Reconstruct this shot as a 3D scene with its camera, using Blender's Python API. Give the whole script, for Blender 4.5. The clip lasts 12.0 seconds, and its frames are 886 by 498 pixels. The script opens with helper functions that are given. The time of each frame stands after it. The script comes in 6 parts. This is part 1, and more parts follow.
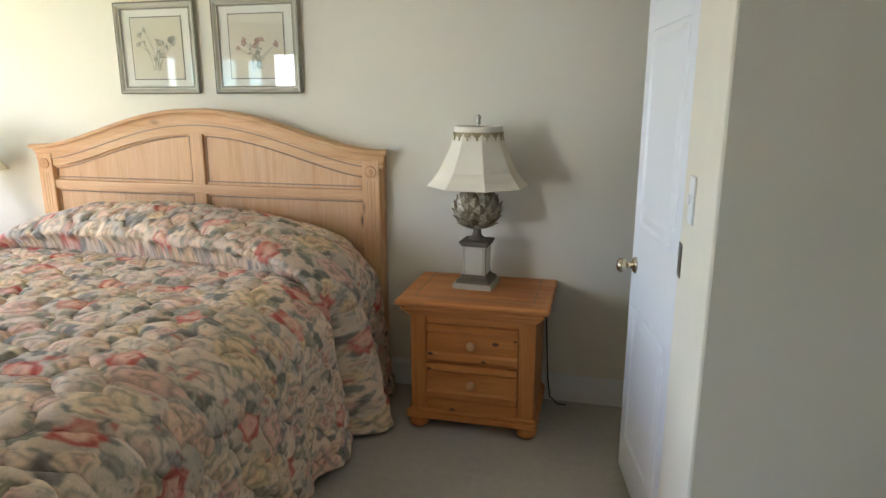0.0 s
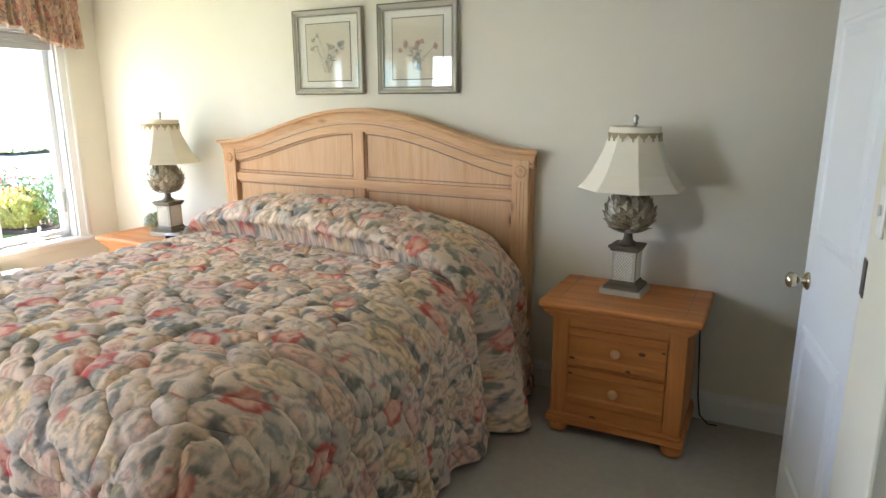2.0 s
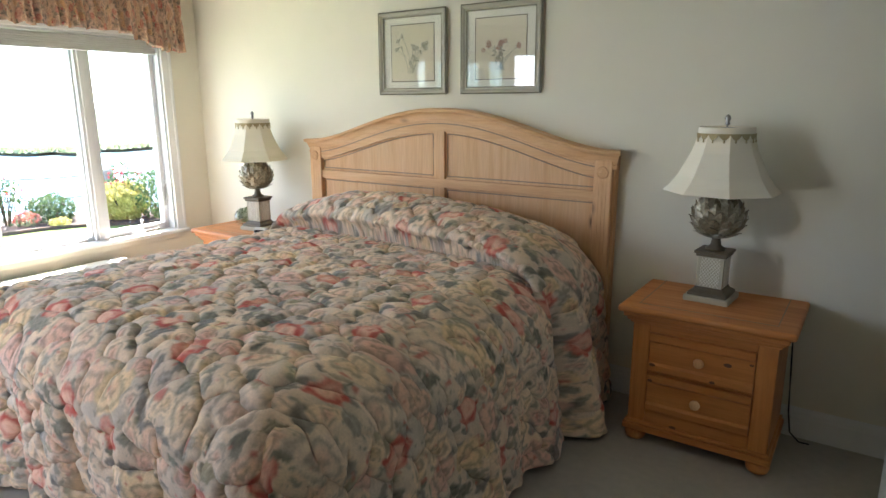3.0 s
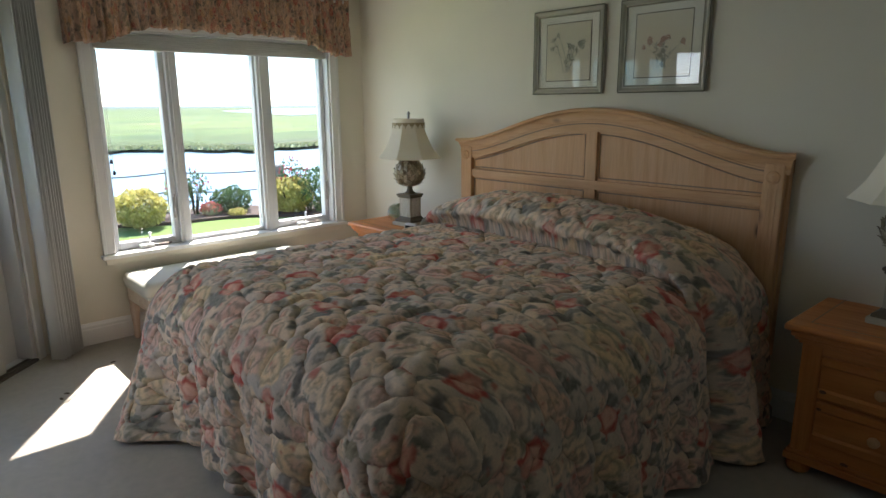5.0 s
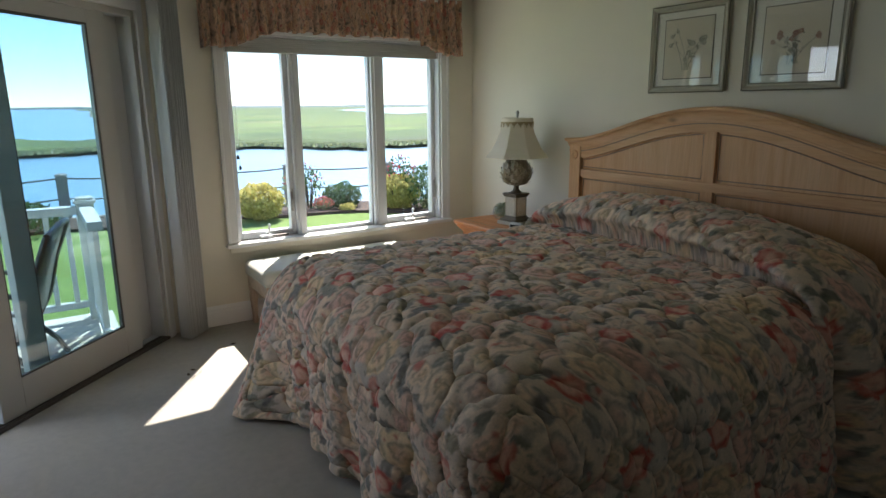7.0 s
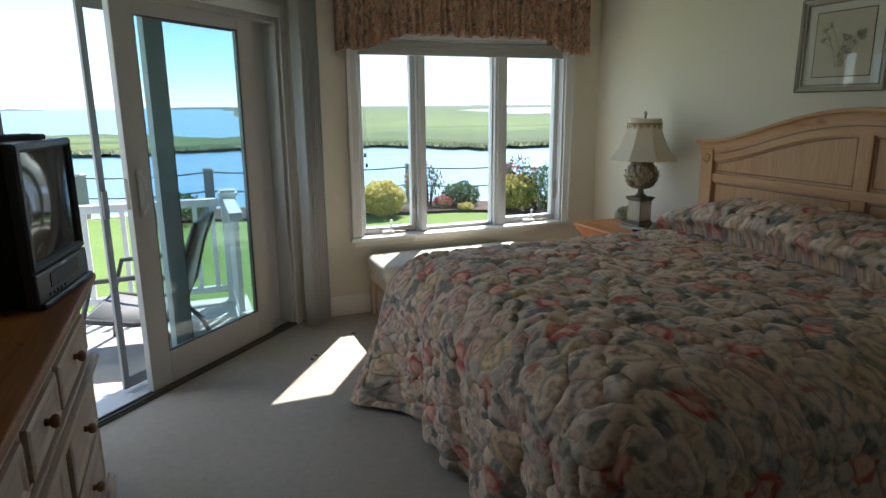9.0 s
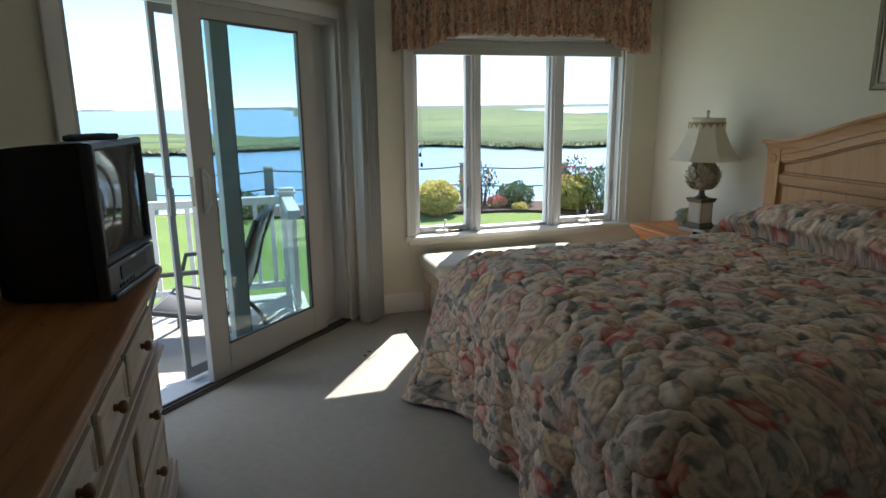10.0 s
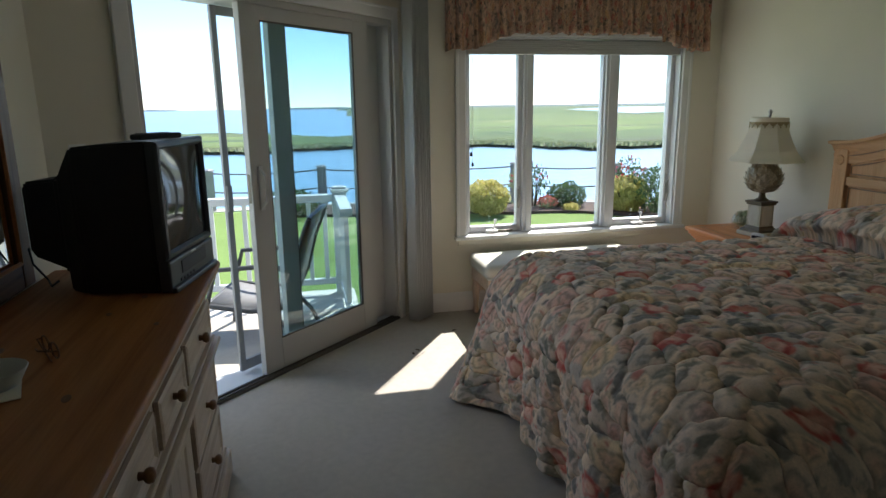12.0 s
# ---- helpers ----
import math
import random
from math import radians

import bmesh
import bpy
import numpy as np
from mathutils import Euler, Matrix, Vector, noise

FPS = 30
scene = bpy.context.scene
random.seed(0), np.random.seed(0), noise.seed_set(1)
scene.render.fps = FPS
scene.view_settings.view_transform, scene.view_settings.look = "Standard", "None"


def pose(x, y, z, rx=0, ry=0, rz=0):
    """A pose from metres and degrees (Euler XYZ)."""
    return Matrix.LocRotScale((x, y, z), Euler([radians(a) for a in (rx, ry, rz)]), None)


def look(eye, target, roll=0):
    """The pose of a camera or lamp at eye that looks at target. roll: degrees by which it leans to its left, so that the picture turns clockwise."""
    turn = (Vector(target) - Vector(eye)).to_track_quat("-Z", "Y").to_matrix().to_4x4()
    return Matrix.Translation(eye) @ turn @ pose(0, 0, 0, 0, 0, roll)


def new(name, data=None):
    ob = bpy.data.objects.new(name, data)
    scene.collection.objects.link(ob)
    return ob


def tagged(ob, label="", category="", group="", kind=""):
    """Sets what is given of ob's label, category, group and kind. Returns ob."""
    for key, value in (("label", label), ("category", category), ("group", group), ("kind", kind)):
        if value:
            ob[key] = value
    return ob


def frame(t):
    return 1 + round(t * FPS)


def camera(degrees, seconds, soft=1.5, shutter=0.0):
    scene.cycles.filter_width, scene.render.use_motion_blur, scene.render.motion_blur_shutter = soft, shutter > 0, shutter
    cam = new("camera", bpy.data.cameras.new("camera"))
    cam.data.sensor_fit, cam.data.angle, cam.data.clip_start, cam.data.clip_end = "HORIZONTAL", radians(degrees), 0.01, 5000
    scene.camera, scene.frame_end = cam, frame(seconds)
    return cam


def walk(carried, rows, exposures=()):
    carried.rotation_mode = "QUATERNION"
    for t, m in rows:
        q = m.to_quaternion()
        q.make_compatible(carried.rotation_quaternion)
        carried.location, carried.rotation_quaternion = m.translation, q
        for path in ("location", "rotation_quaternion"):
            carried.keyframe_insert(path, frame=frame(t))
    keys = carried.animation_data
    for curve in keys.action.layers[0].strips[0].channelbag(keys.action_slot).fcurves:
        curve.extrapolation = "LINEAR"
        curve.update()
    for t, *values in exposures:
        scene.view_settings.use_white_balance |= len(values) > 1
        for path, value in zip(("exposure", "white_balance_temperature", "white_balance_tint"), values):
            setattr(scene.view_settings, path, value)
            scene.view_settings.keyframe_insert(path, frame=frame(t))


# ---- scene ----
cam = camera(70.29, 12.0)
PATH = [
    (0, pose(0.0001, 0.0001, 1.4534, 76.918, -0.005, 13.761)),
    (0.5, pose(0.0005, 0.0012, 1.4523, 76.931, -0.104, 14.301)),
    (1, pose(-0.0043, -0.0049, 1.4522, 76.943, -0.063, 18.841)),
    (1.5, pose(-0.0052, -0.0068, 1.4503, 76.952, 0.018, 23.158)),
    (2, pose(-0.0043, -0.0081, 1.4520, 76.924, 0.087, 27.193)),
    (2.5, pose(-0.0074, -0.0100, 1.4502, 76.969, 0.164, 30.944)),
    (3, pose(-0.0059, -0.0176, 1.4551, 76.875, 0.215, 34.324)),
    (5, pose(-0.0084, -0.0200, 1.4462, 77.081, 0.404, 47.729)),
    (5.5, pose(-0.0084, -0.0257, 1.4440, 77.153, 0.445, 50.551)),
    (6, pose(-0.0075, -0.0297, 1.4431, 77.173, 0.482, 52.945)),
    (6.5, pose(-0.0070, -0.0344, 1.4459, 77.104, 0.488, 55.046)),
    (8.5, pose(-0.0019, -0.0497, 1.4479, 77.147, 0.465, 64.984)),
    (9, pose(-0.0026, -0.0523, 1.4475, 77.175, 0.466, 67.989)),
    (9.5, pose(-0.0004, -0.0539, 1.4476, 77.190, 0.532, 70.830)),
    (10, pose(-0.0008, -0.0533, 1.4476, 77.185, 0.664, 72.912)),
    (10.5, pose(0.0028, -0.0532, 1.4463, 77.198, 0.734, 74.197)),
    (11, pose(0.0028, -0.0546, 1.4460, 77.222, 0.703, 75.572)),
    (11.5, pose(0.0039, -0.0563, 1.4453, 77.221, 0.714, 76.861)),
    (12, pose(0.0028, -0.0575, 1.4474, 77.217, 0.735, 77.471)),
]
EXPOSURES = [(0, 3.82, 6800, 19), (1.2, 3.82, 6800, 19), (2.5, 3.6, 6750, 18), (3.2, 3.18, 6700, 17), (5.0, 1.86, 6600, 14), (6.5, 1.54, 6550, 13), (9, 1.38, 6480, 12), (12, 1.26, 6480, 12)]
walk(cam, PATH, EXPOSURES)

# ---- sky, sun and window light ----
SUN_EL, SUN_TO = radians(48.6), Vector((0.83, -0.558))
world = bpy.data.worlds.new("sky")
scene.world = world
world.use_nodes = True
wn = world.node_tree.nodes
sky = wn.new("ShaderNodeTexSky")
sky.sky_type, sky.sun_disc = "NISHITA", False
sky.sun_elevation, sky.sun_rotation = SUN_EL, math.atan2(-SUN_TO.x, -SUN_TO.y)
sky.air_density, sky.dust_density, sky.ozone_density = 0.9, 0.0, 6.0
wn["Background"].inputs["Strength"].default_value = 0.12
world.node_tree.links.new(sky.outputs[0], wn["Background"].inputs[0])
sun = new("sun", bpy.data.lights.new("sun", "SUN"))
sun.data.energy, sun.data.angle, sun.data.color = 5.0, radians(0.55), (1.0, 0.97, 0.92)
sun.matrix_world = look((0, 0, 0), (SUN_TO.x * math.cos(SUN_EL), SUN_TO.y * math.cos(SUN_EL), -math.sin(SUN_EL)))


def sky_lamp(name, m, w, h, power, color):
    """An area lamp in an opening, for the light of the sky beyond it."""
    lamp = new(name, bpy.data.lights.new(name, "AREA"))
    lamp.data.shape, lamp.data.size, lamp.data.size_y, lamp.data.energy, lamp.data.color = "RECTANGLE", w, h, power, color
    lamp.matrix_world = m
    return lamp


sky_lamp("window_light", look((-4.46, 1.85, 1.2), (-3.4, 1.85, 0.95)), 1.5, 1.1, 1.8, (0.86, 0.93, 1.0))
sky_lamp("door_light", look((-3.55, -1.03, 1.15), (-2.7, -0.18, 0.9)), 0.5, 1.7, 3.2, (0.86, 0.93, 1.0))

# ---- materials ----


def mat(name, rough=0.6, metal=0.0):
    m = bpy.data.materials.new(name)
    m.use_nodes = True
    b = m.node_tree.nodes["Principled BSDF"]
    b.inputs["Roughness"].default_value, b.inputs["Metallic"].default_value = rough, metal
    return m, m.node_tree.nodes, m.node_tree.links, b


def ramp(n, stops, mode="LINEAR"):
    r = n.new("ShaderNodeValToRGB")
    r.color_ramp.interpolation = mode
    while len(r.color_ramp.elements) < len(stops):
        r.color_ramp.elements.new(0.5)
    for e, (p, c) in zip(r.color_ramp.elements, stops):
        e.position, e.color = p, (*c, 1) if len(c) == 3 else c
    return r


def mapping(n, l, scale=(1, 1, 1), source="Object", rot=(0, 0, 0)):
    tc, mp = n.new("ShaderNodeTexCoord"), n.new("ShaderNodeMapping")
    mp.inputs["Scale"].default_value, mp.inputs["Rotation"].default_value = scale, rot
    l.new(tc.outputs[source], mp.inputs[0])
    return mp


def tex_noise(n, l, vec, scale, detail=4, rough=0.55, distort=0.0):
    t = n.new("ShaderNodeTexNoise")
    t.inputs["Scale"].default_value, t.inputs["Detail"].default_value = scale, detail
    t.inputs["Roughness"].default_value, t.inputs["Distortion"].default_value = rough, distort
    l.new(vec.outputs[0], t.inputs["Vector"])
    return t


def mix(n, l, fac, a, b, blend="MIX"):
    m = n.new("ShaderNodeMix")
    m.data_type, m.blend_type = "RGBA", blend
    for socket, value in ((m.inputs[0], fac), (m.inputs[6], a), (m.inputs[7], b)):
        if hasattr(value, "is_output"):
            l.new(value, socket)
        elif isinstance(value, (int, float)):
            socket.default_value = value
        else:
            socket.default_value = (*value, 1)
    return m.outputs[2]


def math_node(n, l, op, a, b=0.0):
    m = n.new("ShaderNodeMath")
    m.operation = op
    for socket, value in zip(m.inputs, (a, b)):
        if hasattr(value, "is_output"):
            l.new(value, socket)
        else:
            socket.default_value = value
    return m.outputs[0]


def bump(n, l, b, height, strength=0.2, dist=0.002):
    u = n.new("ShaderNodeBump")
    u.inputs["Strength"].default_value, u.inputs["Distance"].default_value = strength, dist
    l.new(height, u.inputs["Height"])
    l.new(u.outputs[0], b.inputs["Normal"])


def paint(name, color, rough=0.55, vary=0.06, grain=120, relief=0.15, size=0.0015):
    """Paint or plastic: broad mottling, slight grain, fine relief."""
    m, n, l, b = mat(name, rough)
    mp = mapping(n, l)
    big, fine = tex_noise(n, l, mp, 2.2, 5), tex_noise(n, l, mp, grain, 3)
    dark = tuple(c * (1 - 2 * vary) for c in color)
    light = tuple(min(1, c * (1 + vary)) for c in color)
    l.new(mix(n, l, big.outputs[0], dark, light), b.inputs["Base Color"])
    bump(n, l, b, fine.outputs[0], relief, size)
    return m


def wood(name, pale, mid, dark, axis=0, rough=0.38, knots=True, streak=1.0):
    """Pine: long grain along one axis, darker growth lines, scattered knots."""
    m, n, l, b = mat(name, rough)
    sc = [16.0, 16.0, 16.0]
    sc[axis] = 0.9
    mp = mapping(n, l, sc)
    warp = tex_noise(n, l, mp, 1.0, 6, 0.6, 1.2)
    fine = tex_noise(n, l, mp, 7.0, 4, 0.6)
    base = ramp(n, [(0.28, dark), (0.47, mid), (0.7, pale)])
    l.new(warp.outputs[0], base.inputs[0])
    lines = ramp(n, [(0.40, (0.72, 0.66, 0.6)), (0.55, (1, 1, 1))])
    l.new(fine.outputs[0], lines.inputs[0])
    col = mix(n, l, 0.55 * streak, base.outputs[0], lines.outputs[0], "MULTIPLY")
    if knots:
        sk = [7.0, 7.0, 7.0]
        sk[axis] = 3.4
        mk = mapping(n, l, sk)
        v = n.new("ShaderNodeTexVoronoi")
        v.inputs["Scale"].default_value = 1.0
        l.new(mk.outputs[0], v.inputs["Vector"])
        spot = ramp(n, [(0.05, (1, 1, 1)), (0.12, (0.25, 0.25, 0.25)), (0.17, (0, 0, 0))])
        l.new(v.outputs["Distance"], spot.inputs[0])
        pick = n.new("ShaderNodeSeparateColor")
        l.new(v.outputs["Color"], pick.inputs[0])
        few = math_node(n, l, "LESS_THAN", pick.outputs[0], 0.3)
        f = math_node(n, l, "MULTIPLY", spot.outputs[0], few)
        col = mix(n, l, f, col, tuple(c * 0.25 for c in dark))
    l.new(col, b.inputs["Base Color"])
    rr = ramp(n, [(0.3, (rough + 0.12,) * 3), (0.7, (rough - 0.05,) * 3)])
    l.new(warp.outputs[0], rr.inputs[0])
    l.new(rr.outputs[0], b.inputs["Roughness"])
    bump(n, l, b, fine.outputs[0], 0.12, 0.001)
    return m


HONEY = [wood("honey_pine_%s" % a, (0.67, 0.27, 0.074), (0.59, 0.215, 0.054), (0.48, 0.16, 0.038), i, 0.46, True, 0.5) for i, a in enumerate("xyz")]
PALE = [wood("washed_pine_%s" % a, (0.74, 0.455, 0.245), (0.69, 0.395, 0.195), (0.61, 0.32, 0.145), i, 0.5, True, 0.45) for i, a in enumerate("xyz")]
WASH = [wood("whitewashed_pine_%s" % a, (0.66, 0.53, 0.40), (0.60, 0.46, 0.34), (0.48, 0.35, 0.245), i, 0.5, False, 0.6) for i, a in enumerate("xyz")]
DARKWOOD = [wood("brown_wood_%s" % a, (0.22, 0.10, 0.045), (0.16, 0.07, 0.03), (0.09, 0.035, 0.015), i, 0.35, False) for i, a in enumerate("xyz")]
GROOVE = paint("groove_glaze", (0.36, 0.24, 0.155), 0.7)
# Honey pine with the dimmer light at the dresser put into its colour.
DTOP = wood("shaded_honey_pine", (0.44, 0.18, 0.045), (0.37, 0.14, 0.032), (0.28, 0.09, 0.02), 0, 0.5, True, 0.6)
WALL = paint("cream_wall_paint", (0.77, 0.72, 0.60), 0.75, 0.03, 220, 0.22)
CEIL = paint("ceiling_paint", (0.80, 0.79, 0.75), 0.85, 0.02, 150, 0.3)
TRIM = paint("white_trim_paint", (0.80, 0.80, 0.78), 0.38, 0.02, 60, 0.05)
DOORWHITE = paint("white_door_paint", (0.78, 0.80, 0.82), 0.42, 0.02, 60, 0.06)
VINYL = paint("white_vinyl", (0.66, 0.67, 0.67), 0.4, 0.03, 50, 0.05)
# White vinyl darkened in its colour for the shade on the patio door.
DIMVINYL = paint("shaded_white_vinyl", (0.50, 0.49, 0.465), 0.42, 0.03, 50, 0.05)
BLIND = paint("grey_white_blind", (0.62, 0.62, 0.60), 0.5, 0.03, 90, 0.1)
SHADE = paint("cream_shade_fabric", (0.86, 0.78, 0.63), 0.85, 0.03, 420, 0.3, 0.001)
TASSEL = paint("gold_braid", (0.48, 0.38, 0.20), 0.7, 0.12, 300, 0.4)
STONE = paint("aged_cream_resin", (0.52, 0.47, 0.36), 0.7, 0.14, 90, 0.35)
BRONZE = paint("weathered_bronze", (0.13, 0.10, 0.06), 0.5, 0.2, 110, 0.35)
VERDE = paint("weathered_leaf", (0.33, 0.27, 0.17), 0.42, 0.3, 60, 0.3)
BLACKP = paint("black_plastic", (0.010, 0.010, 0.012), 0.55, 0.1, 260, 0.2, 0.0008)
GREYP = paint("dark_grey_plastic", (0.055, 0.058, 0.066), 0.4, 0.08, 200, 0.15, 0.0008)
LIGHTP = paint("pale_grey_plastic", (0.60, 0.60, 0.58), 0.45, 0.05, 200, 0.1)
SCREENM = paint("grey_aluminium", (0.30, 0.30, 0.29), 0.45, 0.06, 90, 0.1)
RUBBER = paint("dark_track_metal", (0.10, 0.085, 0.07), 0.5, 0.1, 90, 0.2)
MATB = paint("cream_mat_board", (0.80, 0.78, 0.70), 0.8, 0.02, 300, 0.1)
PAPER = paint("aged_print_paper", (0.74, 0.68, 0.55), 0.85, 0.06, 160, 0.1)
INKG = paint("faded_grey_ink", (0.36, 0.35, 0.28), 0.85, 0.12, 200, 0.1)
INKR = paint("faded_rose_ink", (0.46, 0.26, 0.20), 0.85, 0.15, 200, 0.1)
FRAMEM = paint("antique_silver_frame", (0.47, 0.44, 0.35), 0.42, 0.12, 140, 0.25)
FRAMED = paint("frame_dark_line", (0.17, 0.16, 0.11), 0.5, 0.1, 140, 0.2)
CUSHION = paint("ivory_damask", (0.62, 0.60, 0.52), 0.8, 0.08, 260, 0.3)
POST = paint("weathered_grey_wood", (0.34, 0.33, 0.31), 0.8, 0.15, 40, 0.4)
ROPE = paint("old_rope", (0.28, 0.26, 0.22), 0.9, 0.15, 200, 0.4)
SLING = paint("grey_sling_mesh", (0.16, 0.16, 0.155), 0.7, 0.1, 400, 0.3)
CHAIRM = paint("dark_bronze_aluminium", (0.06, 0.058, 0.055), 0.4, 0.1, 80, 0.1)
BULK = paint("pale_bulkhead_cap", (0.62, 0.58, 0.52), 0.8, 0.12, 20, 0.3)
MULCH = paint("dark_mulch", (0.09, 0.06, 0.045), 0.95, 0.3, 25, 0.8, 0.02)


def metal(name, color, rough):
    m, n, l, b = mat(name, rough, 1.0)
    mp = mapping(n, l)
    t = tex_noise(n, l, mp, 30, 4)
    l.new(mix(n, l, t.outputs[0], tuple(c * 0.8 for c in color), color), b.inputs["Base Color"])
    return m


BRASS = metal("polished_brass", (0.66, 0.57, 0.42), 0.2)
NICKEL = metal("dull_nickel", (0.45, 0.43, 0.40), 0.35)
STEEL = metal("dark_steel", (0.16, 0.14, 0.12), 0.45)


def glass(name, color, sheen=1.0):
    """Thin pane: clear, with a sheen that grows towards grazing."""
    m, n, l, b = mat(name, 0.02)
    clear, shiny, both, lw = (n.new(k) for k in ("ShaderNodeBsdfTransparent", "ShaderNodeBsdfGlossy", "ShaderNodeMixShader", "ShaderNodeLayerWeight"))
    clear.inputs[0].default_value = (*(c ** 0.5 for c in color), 1)
    shiny.inputs["Roughness"].default_value = 0.01
    lw.inputs[0].default_value = 0.5
    rise = math_node(n, l, "POWER", lw.outputs["Facing"], 4.0)
    l.new(math_node(n, l, "MULTIPLY", math_node(n, l, "ADD", math_node(n, l, "MULTIPLY", rise, 0.9), 0.045), sheen), both.inputs[0])
    l.new(clear.outputs[0], both.inputs[1])
    l.new(shiny.outputs[0], both.inputs[2])
    l.new(both.outputs[0], n["Material Output"].inputs[0])
    return m


PANE = glass("window_glass", (0.93, 0.96, 0.95))
TINT = glass("tinted_door_glass", (0.45, 0.62, 0.67))
PICGLASS = glass("picture_glass", (0.97, 0.97, 0.95))
m_scr, n_, l_, b_ = mat("dark_screen_glass", 0.06)
b_.inputs["Base Color"].default_value = (0.02, 0.022, 0.026, 1)
SCREEN = m_scr
m_mir, n_, l_, b_ = mat("mirror_silver", 0.01, 1.0)
b_.inputs["Base Color"].default_value = (0.85, 0.86, 0.86, 1)
MIRROR = m_mir


def carpet():
    m, n, l, b = mat("beige_carpet", 0.95)
    mp = mapping(n, l)
    tuft, mid, big = tex_noise(n, l, mp, 330, 3), tex_noise(n, l, mp, 26, 4), tex_noise(n, l, mp, 2.0, 4, 0.5, 0.8)
    a = mix(n, l, big.outputs[0], (0.43, 0.385, 0.315), (0.57, 0.52, 0.44))
    c = mix(n, l, 0.3, a, ramp_of(n, l, tuft, (0.5, 0.5, 0.5), (1, 1, 1)), "MULTIPLY")
    c = mix(n, l, 0.22, c, ramp_of(n, l, mid, (0.6, 0.6, 0.6), (1, 1, 1)), "MULTIPLY")
    l.new(c, b.inputs["Base Color"])
    b.inputs["Sheen Weight"].default_value = 0.15
    bump(n, l, b, math_node(n, l, "ADD", tuft.outputs[0], mid.outputs[0]), 0.6, 0.006)
    return m


def ramp_of(n, l, t, a, b):
    r = ramp(n, [(0.35, a), (0.65, b)])
    l.new(t.outputs[0], r.inputs[0])
    return r.outputs[0]


CARPET = carpet()


def ramp_of2(n, l, value, a, b):
    r = ramp(n, [(0.35, a), (0.65, b)])
    l.new(value, r.inputs[0])
    return r.outputs[0]


def floral(name, scale=1.0, cast=(1, 1, 1)):
    """Cotton print: cream and blush blooms, grey-green leaves, scattered red roses."""
    m, n, l, b = mat(name, 0.9)
    tc, mp = n.new("ShaderNodeTexCoord"), n.new("ShaderNodeMapping")
    mp.inputs["Scale"].default_value = (scale, scale, 1)
    l.new(tc.outputs["UV"], mp.inputs[0])

    def warp(vec, s, amount):
        t = tex_noise(n, l, vec, s, 3)
        w = n.new("ShaderNodeVectorMath")
        w.operation = "MULTIPLY_ADD"
        w.inputs[1].default_value = (amount, amount, 0)
        l.new(t.outputs["Color"], w.inputs[0])
        l.new(vec.outputs[0], w.inputs[2])
        return w

    w1 = warp(mp, 6, 0.09)
    w2 = warp(warp(w1, 22, 0.042), 70, 0.022)

    def cells(s, off, rot=0.0, squeeze=1.0, feature="F1", vec=None):
        v, o = n.new("ShaderNodeTexVoronoi"), n.new("ShaderNodeMapping")
        v.voronoi_dimensions, v.feature = "2D", feature
        v.inputs["Scale"].default_value = s
        o.inputs["Location"].default_value, o.inputs["Rotation"].default_value, o.inputs["Scale"].default_value = (off, off * 0.7, 0), (0, 0, rot), (1, squeeze, 1)
        l.new((vec or w2).outputs[0], o.inputs[0])
        l.new(o.outputs[0], v.inputs["Vector"])
        if feature != "F1":
            return v.outputs["Distance"], None, None
        sp = n.new("ShaderNodeSeparateColor")
        l.new(v.outputs["Color"], sp.inputs[0])
        return v.outputs["Distance"], sp.outputs[0], sp.outputs[1]

    def pal(fac, stops):
        r = ramp(n, stops, "CONSTANT")
        l.new(fac, r.inputs[0])
        return r.outputs[0]

    def below(d, lo, hi):
        r = ramp(n, [(lo, (1, 1, 1)), (hi, (0, 0, 0))])
        l.new(d, r.inputs[0])
        return r.outputs[0]

    def both(*f):
        out = f[0]
        for g in f[1:]:
            out = math_node(n, l, "MULTIPLY", out, g)
        return out

    mott = ramp(n, [(0.36, (0.27, 0.265, 0.225)), (0.47, (0.54, 0.45, 0.36)), (0.60, (0.70, 0.58, 0.46))])
    l.new(tex_noise(n, l, w1, 11, 5, 0.6).outputs[0], mott.inputs[0])
    col = mott.outputs[0]
    greens = [(0, (0.10, 0.115, 0.095)), (0.14, (0.19, 0.20, 0.165)), (0.42, (0.175, 0.185, 0.17)), (0.62, (0.33, 0.30, 0.225)), (0.82, (0.25, 0.25, 0.215))]
    fuzz = tex_noise(n, l, w1, 46, 5, 0.65, 0.8).outputs[0]
    blot = tex_noise(n, l, w1, 16, 4, 0.6, 1.0).outputs[0]

    def rings(d, k, lo):
        """Petal-like bands that curl round a bloom's heart."""
        w = math_node(n, l, "SINE", math_node(n, l, "ADD", math_node(n, l, "MULTIPLY", d, k), math_node(n, l, "MULTIPLY", fuzz, 11.0)))
        r = ramp(n, [(0.0, lo), (0.6, (1, 1, 1))])
        l.new(math_node(n, l, "ADD", math_node(n, l, "MULTIPLY", w, 0.5), 0.5), r.inputs[0])
        return r.outputs[0]

    petals = ramp(n, [(0.36, (0.52, 0.45, 0.40)), (0.47, (0.88, 0.84, 0.80)), (0.60, (1.08, 1.06, 1.03))])
    l.new(fuzz, petals.inputs[0])
    shade = ramp_of2(n, l, blot, (0.68, 0.67, 0.64), (1.05, 1.04, 1.0))
